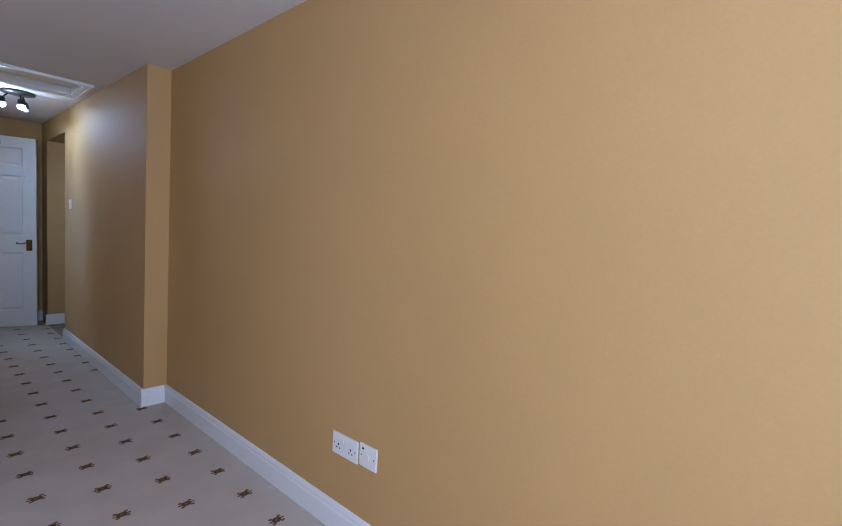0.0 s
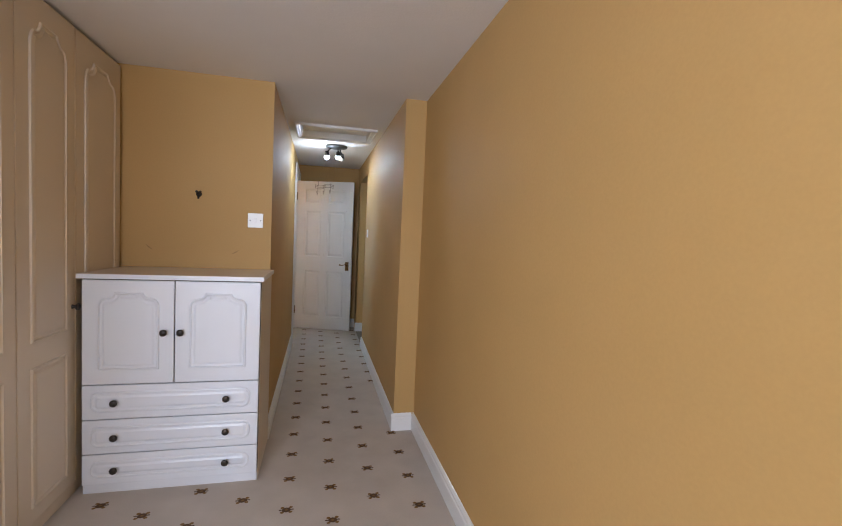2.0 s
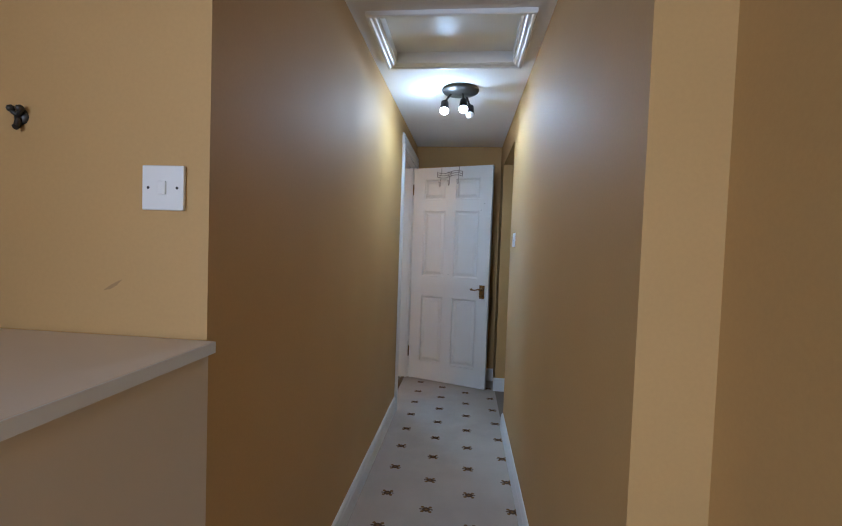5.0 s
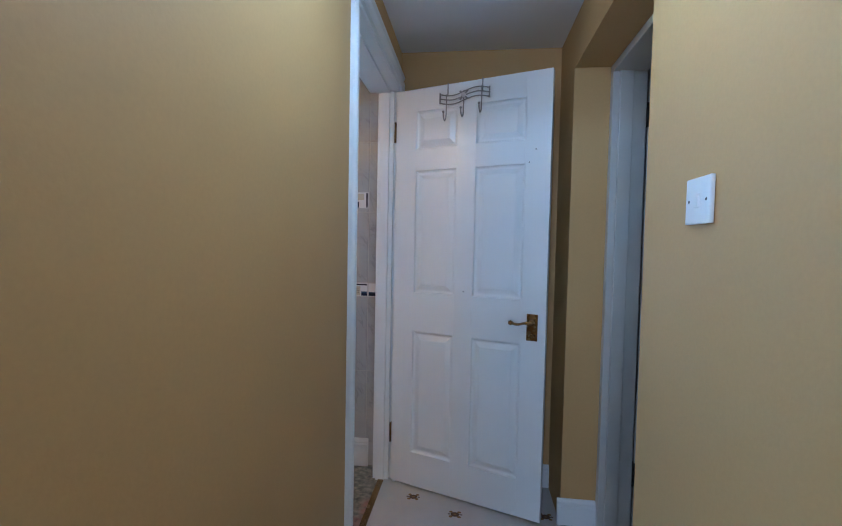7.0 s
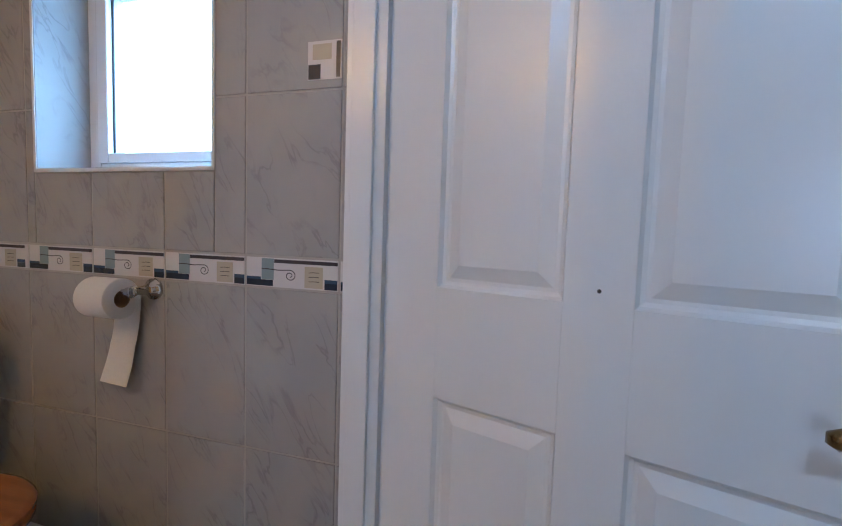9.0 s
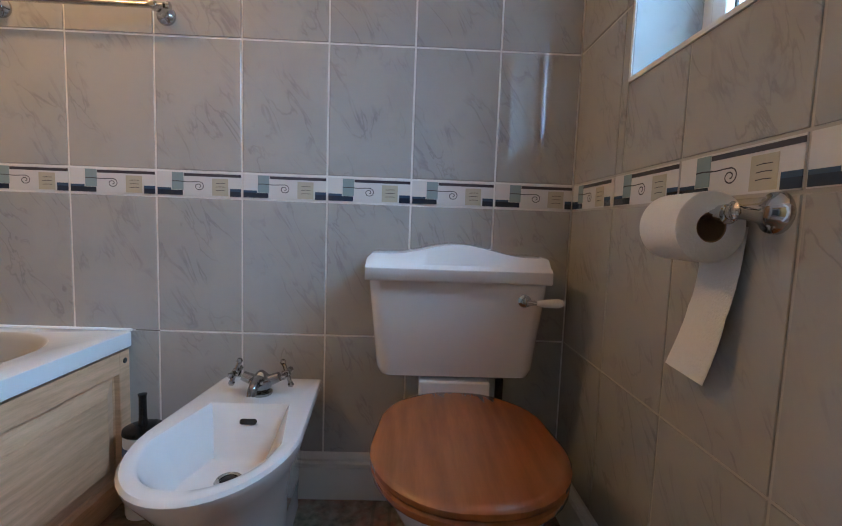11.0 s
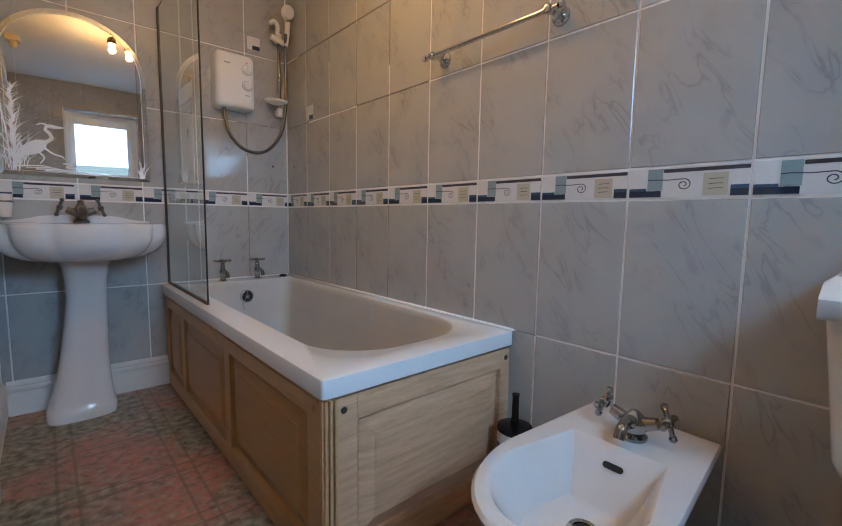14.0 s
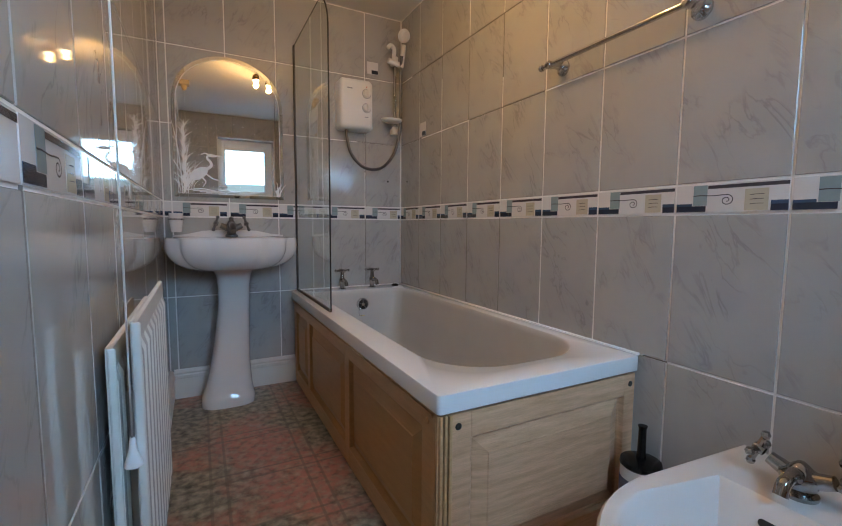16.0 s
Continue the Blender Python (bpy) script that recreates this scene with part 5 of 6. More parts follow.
part("soap_dish", lathe([(0, 1.512), (0.030, 1.514), (0.055, 1.524), (0.060, 1.534), (0.056, 1.534), (0.03, 1.522), (0, 1.520)], 28, Matrix.Translation((-1.355, 0.420, 0)), None, 1.1, 0.85), PLASTIC, rail, "white soap dish", soft=True)
bm = lathe([(0.016, -0.02), (0.017, 0.02), (0, 0.022)], 14, Matrix.Translation((HX, 0.395, 1.875)))
tube([(HX - 0.045, 0.40, 1.860), (HX + 0.045, 0.40, 1.880)], 0.016, 12, bm)
part("slider", bm, PLASTIC, rail, "white handset clamp", soft=True)
bm = tube(smooth_path([(-1.412, 0.43, 1.84), (-1.415, 0.44, 1.89), (-1.410, 0.465, 1.96)], 6), [0.012] * 7 + [0.014] * 6, 12)
lathe([(0, 0.020), (0.026, 0.018), (0.036, 0.006), (0.038, -0.006), (0.034, -0.014), (0, -0.016)], 24, Matrix.Translation((-1.402, 0.488, 1.998)) @ pose(0, 0, 0, 62, 0, 10) @ Matrix.Scale(-1, 4, (0, 0, 1)), bm)
part("handset", bm, PLASTIC, rail, "white shower handset", soft=True)
part("elbow", tube(smooth_path([(HX + 0.01, 0.40, 1.90), (HX + 0.012, 0.41, 1.945), (HX + 0.035, 0.415, 1.962), (HX + 0.055, 0.415, 1.945)], 5), 0.012, 10), PLASTIC, rail, soft=True)

# ---- basin ----
basin = thing("pedestal_basin", (-0.455, 0.55, 0), "white scalloped ceramic basin on a slender pedestal", "basin")
BX, BY = -0.455, 0.346


def basin_ring(s, z, scallop=0.0, flat=1.0, n=144, depth=0.43, half=0.296, up=0.0):
    """A D-shaped ring with a straight back; s scales the outline towards the middle."""
    pts = []
    for i in range(n):
        a = 2 * math.pi * i / n
        c, d = math.cos(a), math.sin(a)
        k = 2.6
        rx = abs(c) ** (2 / k) * (1 if c >= 0 else -1)
        ry = abs(d) ** (2 / k) * (1 if d >= 0 else -1)
        lob = 1 - scallop * (1 - abs(math.sin(a * 5.5 - 0.75 * math.pi + math.pi / 2))) ** 1.4 if d > -0.45 else 1
        pts.append(Vector((BX + half * s * rx * lob, BY + depth * 0.5 + depth * 0.5 * s * flat * ry * lob, z)))
    return pts


def outer(s, z, sc):
    pts = basin_ring(s, z, sc)
    return [Vector((p.x, max(p.y, BY) if s > 0.97 else BY + (p.y - BY) * 1.0, p.z)) for p in pts]


rings = [outer(0.42, 0.684, 0.0), outer(0.58, 0.690, 0.03), outer(0.74, 0.703, 0.05), outer(0.86, 0.722, 0.065), outer(0.935, 0.743, 0.075), outer(0.975, 0.762, 0.08), outer(0.996, 0.780, 0.08), outer(1.003, 0.795, 0.08), outer(1.002, 0.818, 0.07), outer(0.996, 0.832, 0.055), outer(0.98, 0.839, 0.02),
         outer(0.90, 0.838, 0.0), outer(0.84, 0.834, 0), outer(0.80, 0.82, 0), outer(0.68, 0.77, 0), outer(0.45, 0.725, 0), outer(0.15, 0.712, 0)]
part("bowl", loft(rings), CERAMIC, basin, "scalloped white bowl", soft=True)
bm = bmesh.new()
shape = [(-0.262, 0.836), (0.262, 0.836), (0.262, 0.846), (0.20, 0.852), (0.13, 0.868), (0.075, 0.872), (-0.075, 0.872), (-0.13, 0.868), (-0.20, 0.852), (-0.262, 0.846)]
loft([[Vector((BX + u, y, v)) for u, v in shape] for y in (BY, BY + 0.030, BY + 0.042)], bm, smooth=False)
part("upstand", bm, CERAMIC, basin, soft=True)


def ped_ring(hw, y0, y1, z, k=3.4, n=32):
    """A rounded, slightly square ring; the foot stands a little aside of the bowl's middle."""
    cx_, cy_ = BX + 0.042 * max(0.0, 1 - z / 0.5), (y0 + y1) / 2
    pts = []
    for i in range(n):
        c, d = math.cos(2 * math.pi * (i + 0.5) / n), math.sin(2 * math.pi * (i + 0.5) / n)
        pts.append(Vector((cx_ + hw * math.copysign(abs(c) ** (2 / k), c), cy_ + (y1 - y0) / 2 * math.copysign(abs(d) ** (2 / k), d), z)))
    return pts


prof = [(0.124, 0.592, 0.0), (0.125, 0.593, 0.012), (0.124, 0.592, 0.040), (0.119, 0.586, 0.050), (0.112, 0.577, 0.075), (0.104, 0.566, 0.120), (0.093, 0.552, 0.20), (0.084, 0.542, 0.31), (0.077, 0.538, 0.43), (0.074, 0.538, 0.52), (0.076, 0.545, 0.60), (0.084, 0.558, 0.655), (0.100, 0.575, 0.685), (0.12, 0.59, 0.698)]
part("pedestal", loft([ped_ring(hw, 0.372, yf, z) for hw, yf, z in prof]), CERAMIC, basin, "flared ceramic pedestal", soft=True)
bm = lathe([(0.030, 0.838), (0.030, 0.848), (0.022, 0.854), (0.020, 0.880), (0.026, 0.894), (0.018, 0.912), (0.010, 0.926), (0.013, 0.934), (0, 0.942)], 20, Matrix.Translation((BX, 0.440, 0)))
tube(smooth_path([(BX, 0.440, 0.876), (BX, 0.490, 0.896), (BX, 0.540, 0.892), (BX, 0.568, 0.868)], 6), [0.021] * 7 + [0.015] * 12, 12, bm)
for s in (-1, 1):
    tube([(BX, 0.440, 0.874), (BX + s * 0.050, 0.440, 0.896)], [0.019, 0.014], 12, bm)
    tap_cross(bm, (BX + s * 0.072, 0.440, 0.906), 0.029, (s, 0, 0.35))
part("mixer_tap", bm, PEWTER, basin, "aged chrome two-handle mixer tap", soft=True)

cup = thing("toothbrush_cup", (-0.207, 0.39, 0.90), "white ceramic tumbler in a chrome wall ring", "tumbler holder")
part("tumbler", lathe([(0, 0.862), (0.024, 0.862), (0.030, 0.90), (0.032, 0.955), (0.029, 0.955), (0.026, 0.90), (0, 0.868)], 24, Matrix.Translation((-0.209, 0.392, 0))), CERAMIC, cup, soft=True)
bm = tube([(-0.209 + 0.033 * math.cos(radians(15 * k)), 0.392 + 0.033 * math.sin(radians(15 * k)), 0.925) for k in range(24)], 0.004, 8, None, True)
tube([(-0.209, 0.36, 0.925), (-0.209, 0.344, 0.925)], 0.007, 10, bm)
lathe([(0.016, 0), (0.014, 0.006), (0, 0.007)], 16, Matrix.Translation((-0.209, 0.344, 0.925)) @ pose(0, 0, 0, -90), bm)
part("ring", bm, CHROME, cup, "chrome ring", soft=True)

# ---- arched mirror ----
MX0, MX1, MZ0, MZS, MZT = -0.734, -0.205, 1.039, 1.500, 1.755
mirror = thing("wall_mirror", (-0.46, 0.345, 1.03), "arched frameless mirror decorated with frosted reeds and a heron", "mirror")


def arch(i, y):
    c, h = (MX0 + MX1) / 2, (MX1 - MX0) / 2 - i
    pts = [(MX1 - i, MZ0 + i), (MX1 - i, MZS)]
    for k in range(1, 24):
        a = math.pi * k / 24
        pts.append((c + h * math.cos(a), MZS + (MZT - i - MZS) * math.sin(a) ** 0.9))
    pts += [(MX0 + i, MZS), (MX0 + i, MZ0 + i)]
    return [Vector((u, y, v)) for u, v in pts]


Y0 = 0.3445
part("glass_plate", loft([arch(0, Y0), arch(0, Y0 + 0.003), arch(0.015, Y0 + 0.0038), arch(0.0155, Y0 + 0.0038)], smooth=False), MIRROR, mirror, "bevelled mirror plate")
part("bevel_line", tube(arch(0.019, Y0 + 0.0037), 0.0018, 6, None, True), ETCH, mirror)
YE = Y0 + 0.0043
rng = random.Random(5)
bm = bmesh.new()


etch_lift = [YE]


def etch_y():
    """Each frosted shape lies a hair above the one before."""
    etch_lift[0] += 0.00001
    return etch_lift[0]


def blade(x, z, length, lean, width):
    """A frosted leaf blade, tapering to a point."""
    ye = etch_y()
    pts = []
    n = 6
    for k in range(n + 1):
        t = k / n
        px = x + lean * length * t * t
        pz = z + length * t * (1 - 0.15 * abs(lean) * t)
        pts.append((px, pz, width * (0.25 + 1.5 * t * (1 - t)) * (1 - t * 0.7)))
    prev = None
    for px, pz, w in pts:
        pair = (bm.verts.new((px - w / 2, ye, pz)), bm.verts.new((px + w / 2, ye, pz)))
        if prev:
            bm.faces.new((prev[0], prev[1], pair[1], pair[0]))
        prev = pair


for k in range(34):
    z = 1.062 + 0.0098 * k
    for s in (-1, 1, 0):
        blade(-0.253 - 0.006 * math.sin(k), z, rng.uniform(0.040, 0.070) * (1.15 - k * 0.012), s * rng.uniform(0.35, 0.8) + rng.uniform(-0.1, 0.1), 0.0095)
for k in range(4):
    blade(-0.253 + 0.008 * (k - 1.5), 1.055, 0.12 + 0.08 * k, (-0.3, 0.35, -0.12, 0.1)[k], 0.012)
for k in range(22):
    blade(rng.uniform(-0.300, -0.222), rng.uniform(1.05, 1.13), rng.uniform(0.05, 0.13), rng.uniform(-0.7, 0.7), 0.008)
for k in range(12):
    blade(-0.700 + rng.uniform(-0.012, 0.012), 1.052, rng.uniform(0.03, 0.09), rng.uniform(-0.5, 0.5), 0.011)
for k in range(150):
    u, v, h = rng.uniform(-0.60, -0.30), rng.uniform(1.06, 1.42), rng.uniform(0.0007, 0.0015)
    ye = etch_y()
    bm.faces.new([bm.verts.new((u + h * math.cos(a), ye, v + h * math.sin(a))) for a in [q * math.pi / 3 for q in range(6)]])
part("etched_reeds", bm, ETCH, mirror, "frosted etched reeds")
bm = bmesh.new()


def etched(pts):
    ye = etch_y()
    bm.faces.new([bm.verts.new((u, ye, v)) for u, v in pts])


def stroke(pts, r):
    q = smooth_path([(u, 0, v) for u, v in pts], 5)
    prev, ye = None, etch_y()
    for i, p in enumerate(q):
        t = (q[min(i + 1, len(q) - 1)] - q[max(i - 1, 0)]).normalized()
        w = r * (1 - 0.5 * i / len(q))
        pair = (bm.verts.new((p.x - t.z * w, ye, p.z + t.x * w)), bm.verts.new((p.x + t.z * w, ye, p.z - t.x * w)))
        if prev:
            bm.faces.new((prev[0], prev[1], pair[1], pair[0]))
        prev = pair


bx, bz = -0.317, 1.158
tilt = radians(35)
etched([(bx - 0.048 * math.cos(a) * math.cos(tilt) + 0.026 * math.sin(a) * math.sin(tilt), bz + 0.048 * math.cos(a) * math.sin(tilt) + 0.026 * math.sin(a) * math.cos(tilt)) for a in [k * math.pi / 10 for k in range(20)]])
for k in range(4):
    stroke([(bx - 0.010 + 0.012 * k, bz + 0.006 - 0.006 * k), (bx + 0.030 + 0.008 * k, bz - 0.030 - 0.002 * k), (bx + 0.058 + 0.004 * k, bz - 0.052 + 0.006 * k)], 0.004)
stroke([(bx - 0.034, bz + 0.022), (bx - 0.058, bz + 0.044), (bx - 0.052, bz + 0.066), (bx - 0.040, bz + 0.078), (bx - 0.046, bz + 0.094), (bx - 0.062, bz + 0.096)], 0.0075)
etched([(bx - 0.052, bz + 0.104), (bx - 0.050, bz + 0.088), (bx - 0.070, bz + 0.087), (bx - 0.112, bz + 0.095), (bx - 0.072, bz + 0.100)])
stroke([(bx - 0.046, bz + 0.098), (bx - 0.030, bz + 0.104), (bx - 0.012, bz + 0.096)], 0.0035)
stroke([(bx - 0.012, bz - 0.016), (bx - 0.030, bz - 0.040), (bx - 0.016, bz - 0.066)], 0.004)
stroke([(bx - 0.034, bz + 0.000), (bx - 0.062, bz - 0.022), (bx - 0.090, bz - 0.030), (bx - 0.100, bz - 0.042)], 0.004)
for k in range(4):
    stroke([(bx + 0.06 - 0.03 * k, 1.075 - 0.004 * k), (bx - 0.02 - 0.03 * k, 1.082 - 0.006 * k), (bx - 0.07 - 0.02 * k, 1.072 - 0.003 * k)], 0.0028)
stroke([(bx - 0.09, 1.098), (bx - 0.13, 1.094), (bx - 0.10, 1.084), (bx - 0.135, 1.076), (bx - 0.11, 1.068)], 0.0032)
part("etched_bird", bm, ETCH, mirror, "frosted etched wading bird above ripples")

# ---- toilet ----
toilet = thing("toilet", (-1.15, 3.0, 0), "white close-coupled toilet with a brown wooden seat", "toilet")
CY = 3.001


def cis_ring(hw, x0, x1, z, r=0.035):
    return round_rect((x0 + x1) / 2, CY, (x1 - x0) / 2, hw, r, z)


cistern = part("cistern", loft([cis_ring(0.19, -1.43, -1.27, 0.470, 0.03), cis_ring(0.205, -1.44, -1.252, 0.480, 0.04), cis_ring(0.212, -1.44, -1.246, 0.50, 0.04), cis_ring(0.236, -1.442, -1.238, 0.735, 0.03)]), CERAMIC, toilet, "white cistern", soft=True)


def lid_section(u):
    k = abs(u) / 0.248
    h = 0.020 + 0.028 * (0.5 + 0.5 * math.cos(math.pi * min(1, k * 1.35))) + (0.010 if k < 0.97 else 0)
    return h


bm = bmesh.new()
n = 30
prof = []
for i in range(n + 1):
    u = -0.243 + 0.480 * i / n
    h = 0.772 + lid_section(u)
    e = 0.0 if 0 < i < n else 0.004
    prof.append([Vector((-1.444, CY + u, 0.736)), Vector((-1.226, CY + u, 0.736)), Vector((-1.221, CY + u, 0.742)), Vector((-1.221, CY + u, 0.768)), Vector((-1.228, CY + u, 0.774)), Vector((-1.240, CY + u, 0.778)), Vector((-1.262, CY + u, h - e)), Vector((-1.30, CY + u, h + 0.004 - e)), Vector((-1.444, CY + u, h - e))])
loft(prof, bm)
part("cistern_lid", bm, CERAMIC, cistern, "arched cistern lid", soft=True)
bm = lathe([(0.017, 0), (0.017, 0.006), (0.010, 0.010), (0.009, 0.022), (0.012, 0.026), (0, 0.032)], 16, Matrix.Translation((-1.241, 3.172, 0.692)) @ pose(0, 0, 0, 0, 90))
tube([(-1.216, 3.172, 0.692), (-1.214, 3.200, 0.690)], [0.008, 0.006], 10, bm)
lev = part("flush_lever", bm, CHROME, toilet, "chrome flush lever", soft=True)
part("lever_grip", lathe([(0.005, 0), (0.008, 0.004), (0.011, 0.03), (0.013, 0.055), (0.009, 0.068), (0, 0.072)], 14, Matrix.Translation((-1.214, 3.196, 0.690)) @ pose(0, 0, 0, -88)), CERAMIC, lev, "white ceramic grip", soft=True)
part("flush_bracket", boxes((-1.40, 2.905, 0.395, -1.240, 3.095, 0.4695), bevel=0.006), CERAMIC, toilet)
part("inlet_pipe", tube([(-1.36, 3.145, 0.15), (-1.36, 3.145, 0.49)], 0.012, 10), BLACK, toilet)


def oval(x0, x1, hw, z, back=0.72, n=40):
    pts = []
    for i in range(n):
        a = 2 * math.pi * i / n
        c, s = math.cos(a), math.sin(a)
        w = hw * (back + (1 - back) * min(1.0, (c + 1.0) * 0.9)) if c < 0.1 else hw
        pts.append(Vector(((x0 + x1) / 2 + (x1 - x0) / 2 * (abs(c) ** (0.85 if c > 0 else 0.5)) * (1 if c > 0 else -1), CY + w * (abs(s) ** 0.9) * (1 if s > 0 else -1), z)))
    return pts


part("pan", loft([oval(-1.33, -0.86, 0.115, 0.0), oval(-1.33, -0.87, 0.112, 0.04), oval(-1.33, -0.93, 0.10, 0.16), oval(-1.35, -0.84, 0.15, 0.29), oval(-1.38, -0.785, 0.182, 0.372), oval(-1.38, -0.780, 0.184, 0.392)]), CERAMIC, toilet, "white ceramic pan", soft=True)
part("seat_ring", loft([oval(-1.245, -0.778, 0.196, 0.398), oval(-1.247, -0.774, 0.199, 0.403), oval(-1.247, -0.774, 0.199, 0.413), oval(-1.245, -0.778, 0.196, 0.417)]), SEAT_WOOD, toilet, "brown wooden seat ring", soft=True)
part("seat_lid", loft([oval(-1.247, -0.776, 0.197, 0.420), oval(-1.249, -0.772, 0.201, 0.425), oval(-1.249, -0.772, 0.201, 0.434), oval(-1.245, -0.778, 0.196, 0.440), oval(-1.235, -0.79, 0.186, 0.442)]), SEAT_WOOD, toilet, "closed varnished wooden seat lid", soft=True)
for s in (-1, 1):
    part("seat_hinge", tube([(-1.258, CY + s * 0.075 - 0.02, 0.424), (-1.258, CY + s * 0.075 + 0.02, 0.424)], 0.010, 12), CHROME, toilet)

# ---- bidet ----
bidet = thing("bidet", (-1.12, 2.47, 0), "white ceramic bidet with a chrome mixer tap", "bidet")
DY = 2.468


def bidet_ring(x0, x1, hw, z, taper=0.84, n=44, nose=0.24):
    pts = []
    half = n // 4
    for i in range(half + 1):
        t = i / half
        pts.append(Vector((x0 + (x1 - nose - x0) * t, DY - hw * (taper + (1 - taper) * t), z)))
    for i in range(1, n // 2):
        a = -math.pi / 2 + math.pi * i / (n // 2)
        pts.append(Vector((x1 - nose + nose * math.cos(a), DY + hw * math.sin(a), z)))
    for i in range(half + 1):
        t = 1 - i / half
        pts.append(Vector((x0 + (x1 - nose - x0) * t, DY + hw * (taper + (1 - taper) * t), z)))
    return pts


rings = [bidet_ring(-1.40, -0.95, 0.10, 0.0), bidet_ring(-1.40, -0.96, 0.098, 0.05), bidet_ring(-1.41, -0.95, 0.11, 0.20), bidet_ring(-1.42, -0.87, 0.155, 0.33), bidet_ring(-1.425, -0.835, 0.172, 0.378), bidet_ring(-1.425, -0.832, 0.174, 0.392), bidet_ring(-1.420, -0.838, 0.170, 0.399), bidet_ring(-1.41, -0.85, 0.160, 0.401)]
inner = [bidet_ring(-1.235, -0.868, 0.140, 0.400, 0.72, nose=0.17), bidet_ring(-1.230, -0.874, 0.134, 0.394, 0.72, nose=0.17), bidet_ring(-1.205, -0.90, 0.118, 0.35, 0.7, nose=0.15), bidet_ring(-1.165, -0.94, 0.090, 0.29, 0.7, nose=0.12), bidet_ring(-1.15, -1.02, 0.05, 0.277, 0.7, nose=0.06), bidet_ring(-1.115, -1.065, 0.02, 0.274, 0.7, nose=0.02)]
part("bowl", loft(rings + inner), CERAMIC, bidet, "white bidet bowl", soft=True)
bm = lathe([(0.030, 0.400), (0.030, 0.407), (0.023, 0.412), (0.027, 0.420), (0.034, 0.436), (0.032, 0.445), (0.020, 0.452), (0.013, 0.460), (0.006, 0.466), (0, 0.467)], 20, Matrix.Translation((-1.300, DY + 0.005, 0)))
tube(smooth_path([(-1.300, DY + 0.005, 0.432), (-1.268, DY + 0.005, 0.446), (-1.238, DY + 0.005, 0.440), (-1.226, DY + 0.005, 0.420)], 5), [0.016] * 6 + [0.012] * 10, 12, bm)
for s in (-1, 1):
    tube([(-1.300, DY + 0.005, 0.430), (-1.300, DY + 0.005 + s * 0.050, 0.450)], [0.018, 0.013], 12, bm)
    tap_cross(bm, (-1.300, DY + 0.005 + s * 0.070, 0.460), 0.029, (0, s, 0.35))
part("mixer_tap", bm, TAP_METAL, bidet, "chrome cross-head mixer tap", soft=True)
m = Matrix.Translation((-1.2105, DY + 0.004, 0.362)) @ pose(0, 0, 0, 0, 62, 0)
bm = bmesh.new()
vs = [m @ Vector((0.007 * (q.y / 0.007), q.x, 0.003)) for q in round_rect(0, 0, 0.022, 0.007, 0.0069, 0)]
bm.faces.new([bm.verts.new(v) for v in vs])
part("overflow_slot", bm, RUBBER_AND_GAP, bidet)
waste = part("waste", lathe([(0.026, 0.275), (0.032, 0.279), (0.028, 0.284), (0.021, 0.282), (0.020, 0.276)], 22, Matrix.Translation((-1.09, DY + 0.004, 0))), CHROME, bidet, "chrome waste ring", soft=True)
part("waste_plug", lathe([(0.020, 0.278), (0.016, 0.283), (0, 0.285)], 18, Matrix.Translation((-1.09, DY + 0.004, 0))), BLACK, waste, "dark plug", soft=True)

brush = thing("toilet_brush", (-1.372, 2.115, 0), "black-handled toilet brush in a white round holder", "toilet brush")
M = Matrix.Translation((-1.372, 2.105, 0))
part("holder", lathe([(0, 0.002), (0.048, 0.002), (0.050, 0.01), (0.052, 0.235), (0.049, 0.245), (0.046, 0.245)], 28, M), PLASTIC, brush, "white round holder", soft=True)
part("label_band", lathe([(0.0523, 0.10), (0.0528, 0.10), (0.0530, 0.215), (0.0525, 0.215)], 28, M), mat("dark_blue_label", (0.02, 0.03, 0.08), 0.4, grain=30, dark=(0.3, 0.3, 0.34), mix=0.5), brush, "dark blue label band")
part("lid", lathe([(0.050, 0.245), (0.054, 0.250), (0.052, 0.260), (0.020, 0.268), (0, 0.268)], 28, M), BLACK, brush, "black lid", soft=True)
part("handle", lathe([(0.013, 0.262), (0.011, 0.29), (0.010, 0.352), (0.0125, 0.360), (0, 0.362)], 16, M), BLACK, brush, "black handle", soft=True)

# ---- toilet roll ----
holder = thing("toilet_roll_holder", (-0.64, YW - 0.003, 0.91), "chrome wall-mounted toilet roll holder", "roll holder")
m = Matrix.Translation((-0.714, YW - 0.003, 0.912)) @ pose(0, 0, 0, 90)
part("wall_plate", lathe([(0.029, 0), (0.028, 0.006), (0.020, 0.012), (0.012, 0.03), (0.010, 0.052), (0.014, 0.062), (0, 0.072)], 22, m), CHROME, holder, soft=True)
bm = tube([(-0.710, 3.296, 0.911), (-0.722, 3.296, 0.910), (-0.735, 3.296, 0.909), (-0.846, 3.296, 0.909)], [0.011, 0.009, 0.007, 0.007], 12)
lathe([(0, -0.016), (0.013, -0.008), (0.014, 0.006), (0, 0.016)], 14, Matrix.Translation((-0.722, 3.296, 0.909)) @ pose(0, 0, 0, 0, 90), bm)
part("arm", bm, CHROME, holder, soft=True)
roll = thing("toilet_roll", (-0.78, 3.296, 0.895), "part-used white toilet roll with a hanging sheet", "toilet roll")
m = Matrix.Translation((-0.845, 3.296, 0.891)) @ pose(0, 0, 0, 0, 90)
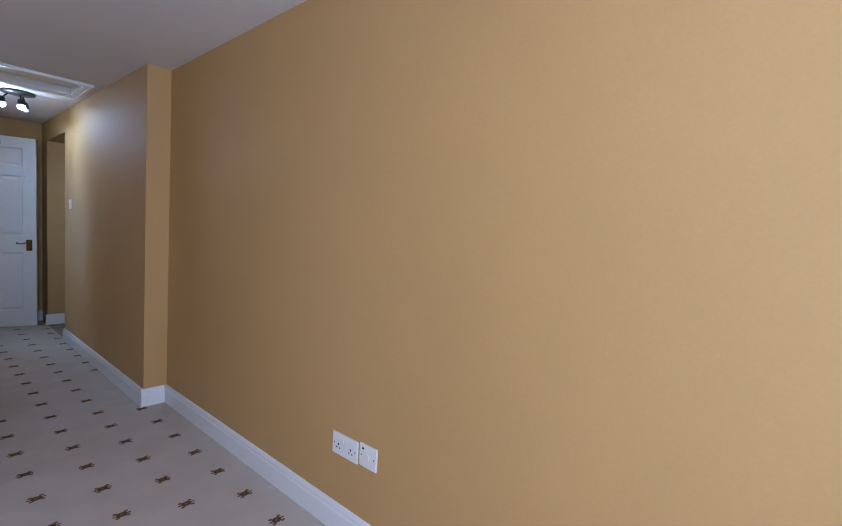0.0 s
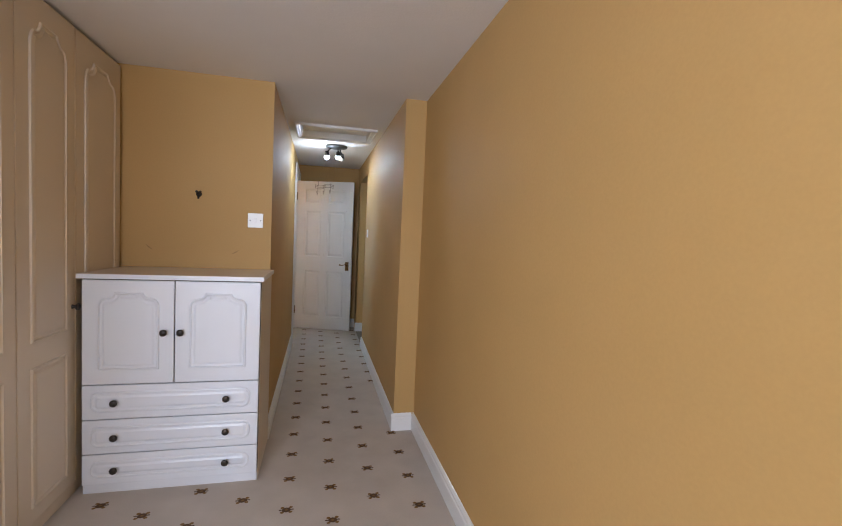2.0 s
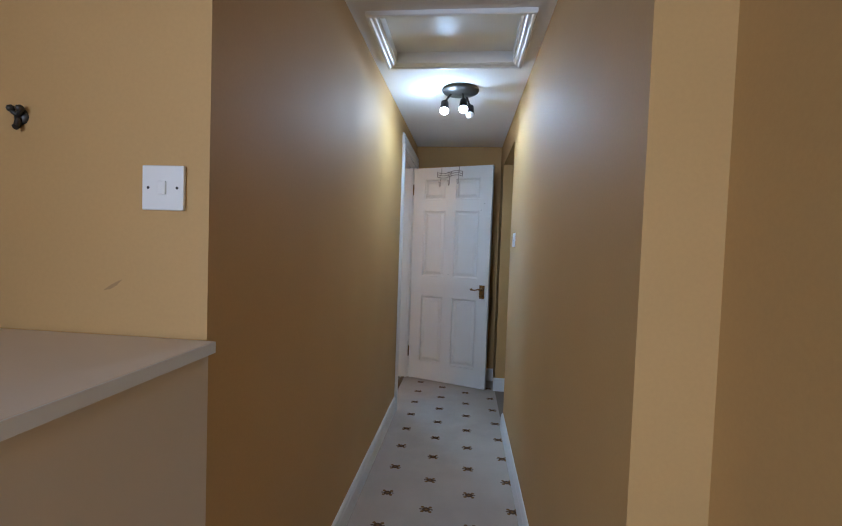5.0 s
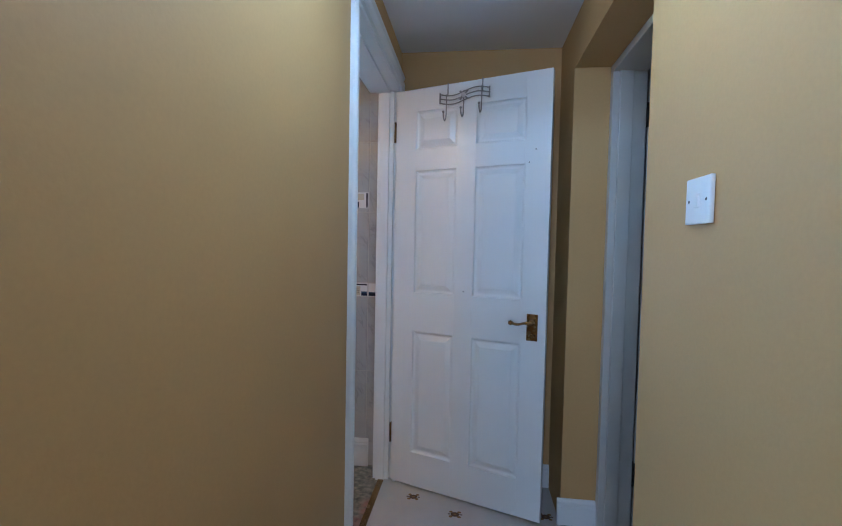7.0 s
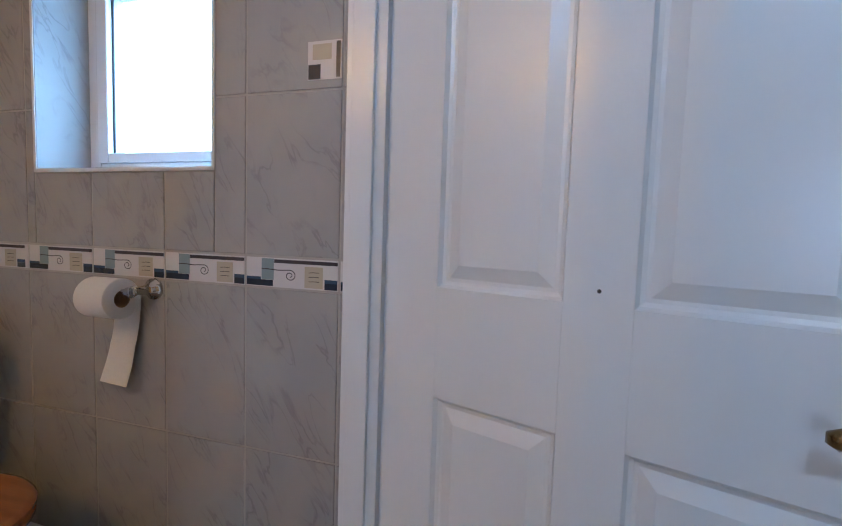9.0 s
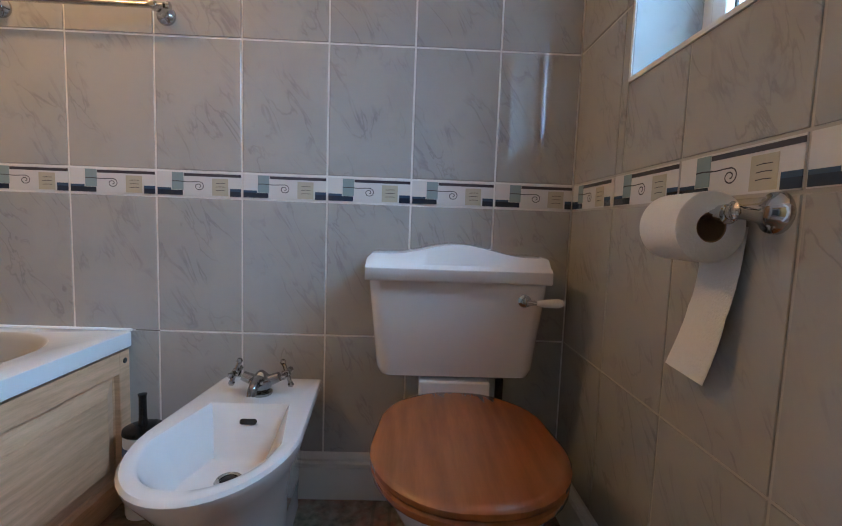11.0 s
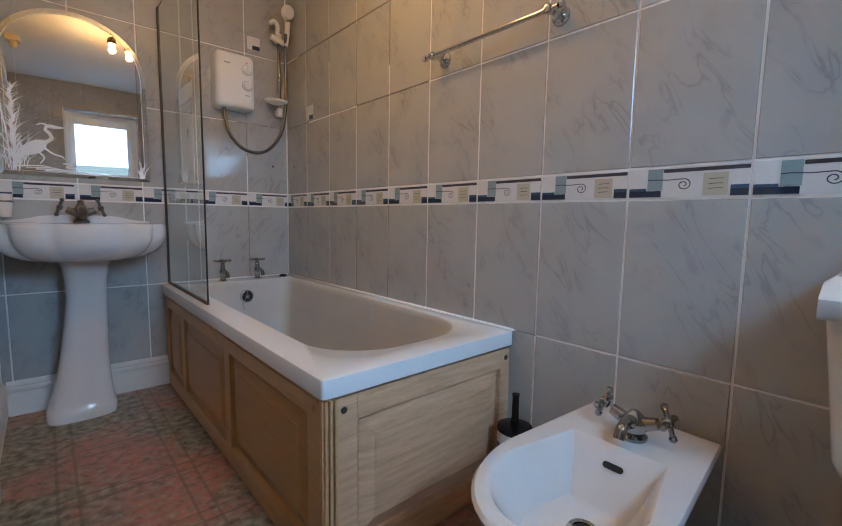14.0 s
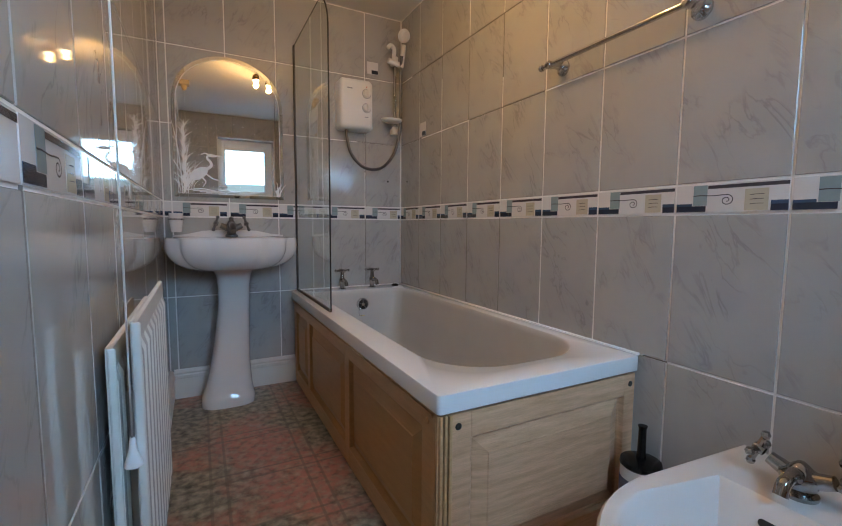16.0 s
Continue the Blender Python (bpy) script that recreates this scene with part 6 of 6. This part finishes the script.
part("paper", lathe([(0.022, 0.0), (0.049, 0.0), (0.0515, 0.002), (0.0515, 0.096), (0.049, 0.098), (0.022, 0.098)], 40, m), PAPER, roll, "wound paper", soft=True)
part("core", lathe([(0.0225, 0.002), (0.0225, 0.0965), (0.0205, 0.0965), (0.0205, 0.002), (0.0225, 0.002)], 28, m), CARD, roll, "brown cardboard core", soft=True)
bm = bmesh.new()
cols = []
for j in range(15):
    t = j / 14
    z = 0.893 - 0.240 * t
    row = []
    for i in range(7):
        s = i / 6
        x = -0.844 + (0.095 - 0.010 * t) * s - 0.010 * max(0, t - 0.45) ** 1.5
        y = 3.3475 - 0.050 * max(0, t - 0.25) ** 1.6 + 0.003 * math.sin(5 * t + 2 * s) - (0.0016 if j == 8 else 0) - 0.012 * max(0, t - 0.8)
        row.append((x, y, z + 0.008 * t * (1 - s)))
    cols.append(row)
for off in (0.0, 0.0009):
    g = [[bm.verts.new((x, y + off, z)) for x, y, z in row] for row in cols]
    for a, b in zip(g, g[1:]):
        for i in range(6):
            bm.faces.new((a[i], a[i + 1], b[i + 1], b[i])).smooth = True
part("hanging_sheet", bm, PAPER, roll)

# ---- towel rail, radiator, cord, ceiling lamp ----
towel = thing("towel_rail", (XT + 0.003, 1.90, 1.47), "chrome towel rail on the tiled wall", "towel rail")
for y in (1.690, 2.150):
    m = Matrix.Translation((XT + 0.003, y, 1.450)) @ pose(0, 0, 0, 0, 90)
    b2 = lathe([(0.027, 0), (0.026, 0.006), (0.018, 0.012), (0.010, 0.026), (0.009, 0.048), (0.013, 0.056), (0.013, 0.070), (0.008, 0.078), (0, 0.080)], 22, m)
    part("bracket", b2, CHROME, towel, "chrome bracket", soft=True)
bm = tube([(XT + 0.066, 1.660, 1.450), (XT + 0.066, 2.178, 1.450)], 0.008, 14)
for y, s in ((1.656, -1), (2.182, 1)):
    lathe([(0.008, 0), (0.012, 0.004), (0.010, 0.012), (0, 0.016)], 14, Matrix.Translation((XT + 0.066, y, 1.450)) @ pose(0, 0, 0, -90 * s), bm)
part("bar", bm, CHROME, towel, "chrome bar", soft=True)

radiator = thing("radiator", (-0.19, 1.75, 0.1), "cream double panel radiator under the tiled wall", "radiator")
RY0, RY1, RZ0, RZ1 = 1.415, 1.985, 0.14, 0.742


def fluted(xf, sign, name, ylo, yhi, z1):
    bm = bmesh.new()
    n = int((yhi - ylo) / 0.054)
    ys, ds = [], []
    for k in range(n):
        a = ylo + (yhi - ylo) * k / n
        p = (yhi - ylo) / n
        ys += [a, a + p * 0.10, a + p * 0.30, a + p * 0.44, a + p * 0.84]
        ds += [0.004, 0, 0, 0.010, 0.010]
    ys.append(yhi)
    ds.append(0)
    zs = [(RZ0, 0.004), (RZ0 + 0.03, 0.004), (RZ0 + 0.05, None), (z1 - 0.06, None), (z1 - 0.04, 0.004), (z1 - 0.004, 0.004), (z1, 0.0)]
    grid = [[bm.verts.new((xf + sign * (d if dz is None else dz), y, z)) for y, d in zip(ys, ds)] for z, dz in zs]
    for a, b in zip(grid, grid[1:]):
        for i in range(len(ys) - 1):
            bm.faces.new((a[i], a[i + 1], b[i + 1], b[i]))
    box(bm, xf - sign * 0.005, ylo, RZ0, xf, yhi, z1 - 0.001)
    return part(name, bm, RAD, radiator)


fluted(-0.2065, -1, "front_panel", RY0, RY1, RZ1)
fluted(-0.172, -1, "rear_panel", RY0 + 0.01, RY1 + 0.006, RZ1 - 0.04)
part("side_flange", boxes((-0.217, RY1 - 0.002, RZ0 + 0.004, -0.203, RY1 + 0.005, RZ1 - 0.002), bevel=0.003), RAD, radiator)
part("side_flange", boxes((-0.182, RY1 + 0.005, RZ0, -0.170, RY1 + 0.011, RZ1 - 0.041), bevel=0.003), RAD, radiator)
for y in (1.55, 1.88):
    part("bracket", boxes((-0.197, y, 0.3, -0.156, y + 0.03, 0.6)), RAD, radiator)
part("pipe", tube([(-0.192, RY1 - 0.02, 0.0), (-0.192, RY1 - 0.02, 0.16), (-0.192, RY1 - 0.03, 0.18)], 0.0075, 10), RAD, radiator)

pull = thing("pull_cord_switch", (-0.232, 2.245, 2.17), "ceiling pull-cord switch with a white cord and bell-shaped pull", "pull cord")
part("ceiling_box", boxes((-0.275, 2.202, 2.110, -0.189, 2.288, 2.151), bevel=0.006), IVORY, pull, "aged ivory switch box")
part("boss", lathe([(0.026, 2.111), (0.022, 2.085), (0.012, 2.068), (0, 2.066)], 20, Matrix.Translation((-0.232, 2.245, 0))), IVORY, pull, soft=True)
part("cord", tube([(-0.232, 2.245, 2.07), (-0.2325, 2.246, 1.4), (-0.232, 2.245, 0.645)], 0.0012, 8), PLASTIC, pull, "white cord")
part("pull_bell", lathe([(0.002, 0.656), (0.0035, 0.650), (0.0045, 0.640), (0.009, 0.626), (0.0095, 0.622), (0, 0.621)], 18, Matrix.Translation((-0.232, 2.245, 0))), PLASTIC, pull, "white bell pull", soft=True)

blamp = thing("bathroom_spotlight", (-0.80, 1.65, 2.17), "small ceiling light with two warm lit bulbs", "ceiling light")
part("base", lathe([(0, 2.149), (0.06, 2.149), (0.062, 2.138), (0.05, 2.128), (0, 2.126)], 28, Matrix.Translation((-0.805, 1.65, 0))), BRASS, blamp, "brass base", soft=True)
for hx, hy in ((-0.86, 1.70), (-0.75, 1.60)):
    hd = tube([(hx * 0.5 - 0.4025, hy * 0.5 + 0.825, 2.128), (hx, hy, 2.088)], 0.006, 8)
    lathe([(0.014, 2.093), (0.024, 2.083), (0.028, 2.048), (0.025, 2.048), (0.02, 2.078)], 18, Matrix.Translation((hx, hy, 0)), hd)
    spot = part("spot_head", hd, BRASS, blamp)
    part("bulb", lathe([(0, 2.073), (0.016, 2.070), (0.022, 2.046), (0.018, 2.030), (0, 2.022)], 16, Matrix.Translation((hx, hy, 0))), WARM_BULB, spot, "lit warm bulb")

for m in (Matrix.Translation((-1.362, 0.3435, 1.174)) @ pose(0, 0, 0, -90), Matrix.Translation((XT + 0.0028, 0.437, 1.170)) @ pose(0, 0, 0, 0, 90)):
    hole = tagged(new("wall_plug", mesh_of("wall_plug", lathe([(0.006, 0), (0.0055, 0.002), (0.002, 0.0015), (0, 0.0012)], 12, m), RUBBER_AND_GAP)), "dark plugged screw hole in the tiled wall", "wall plug")
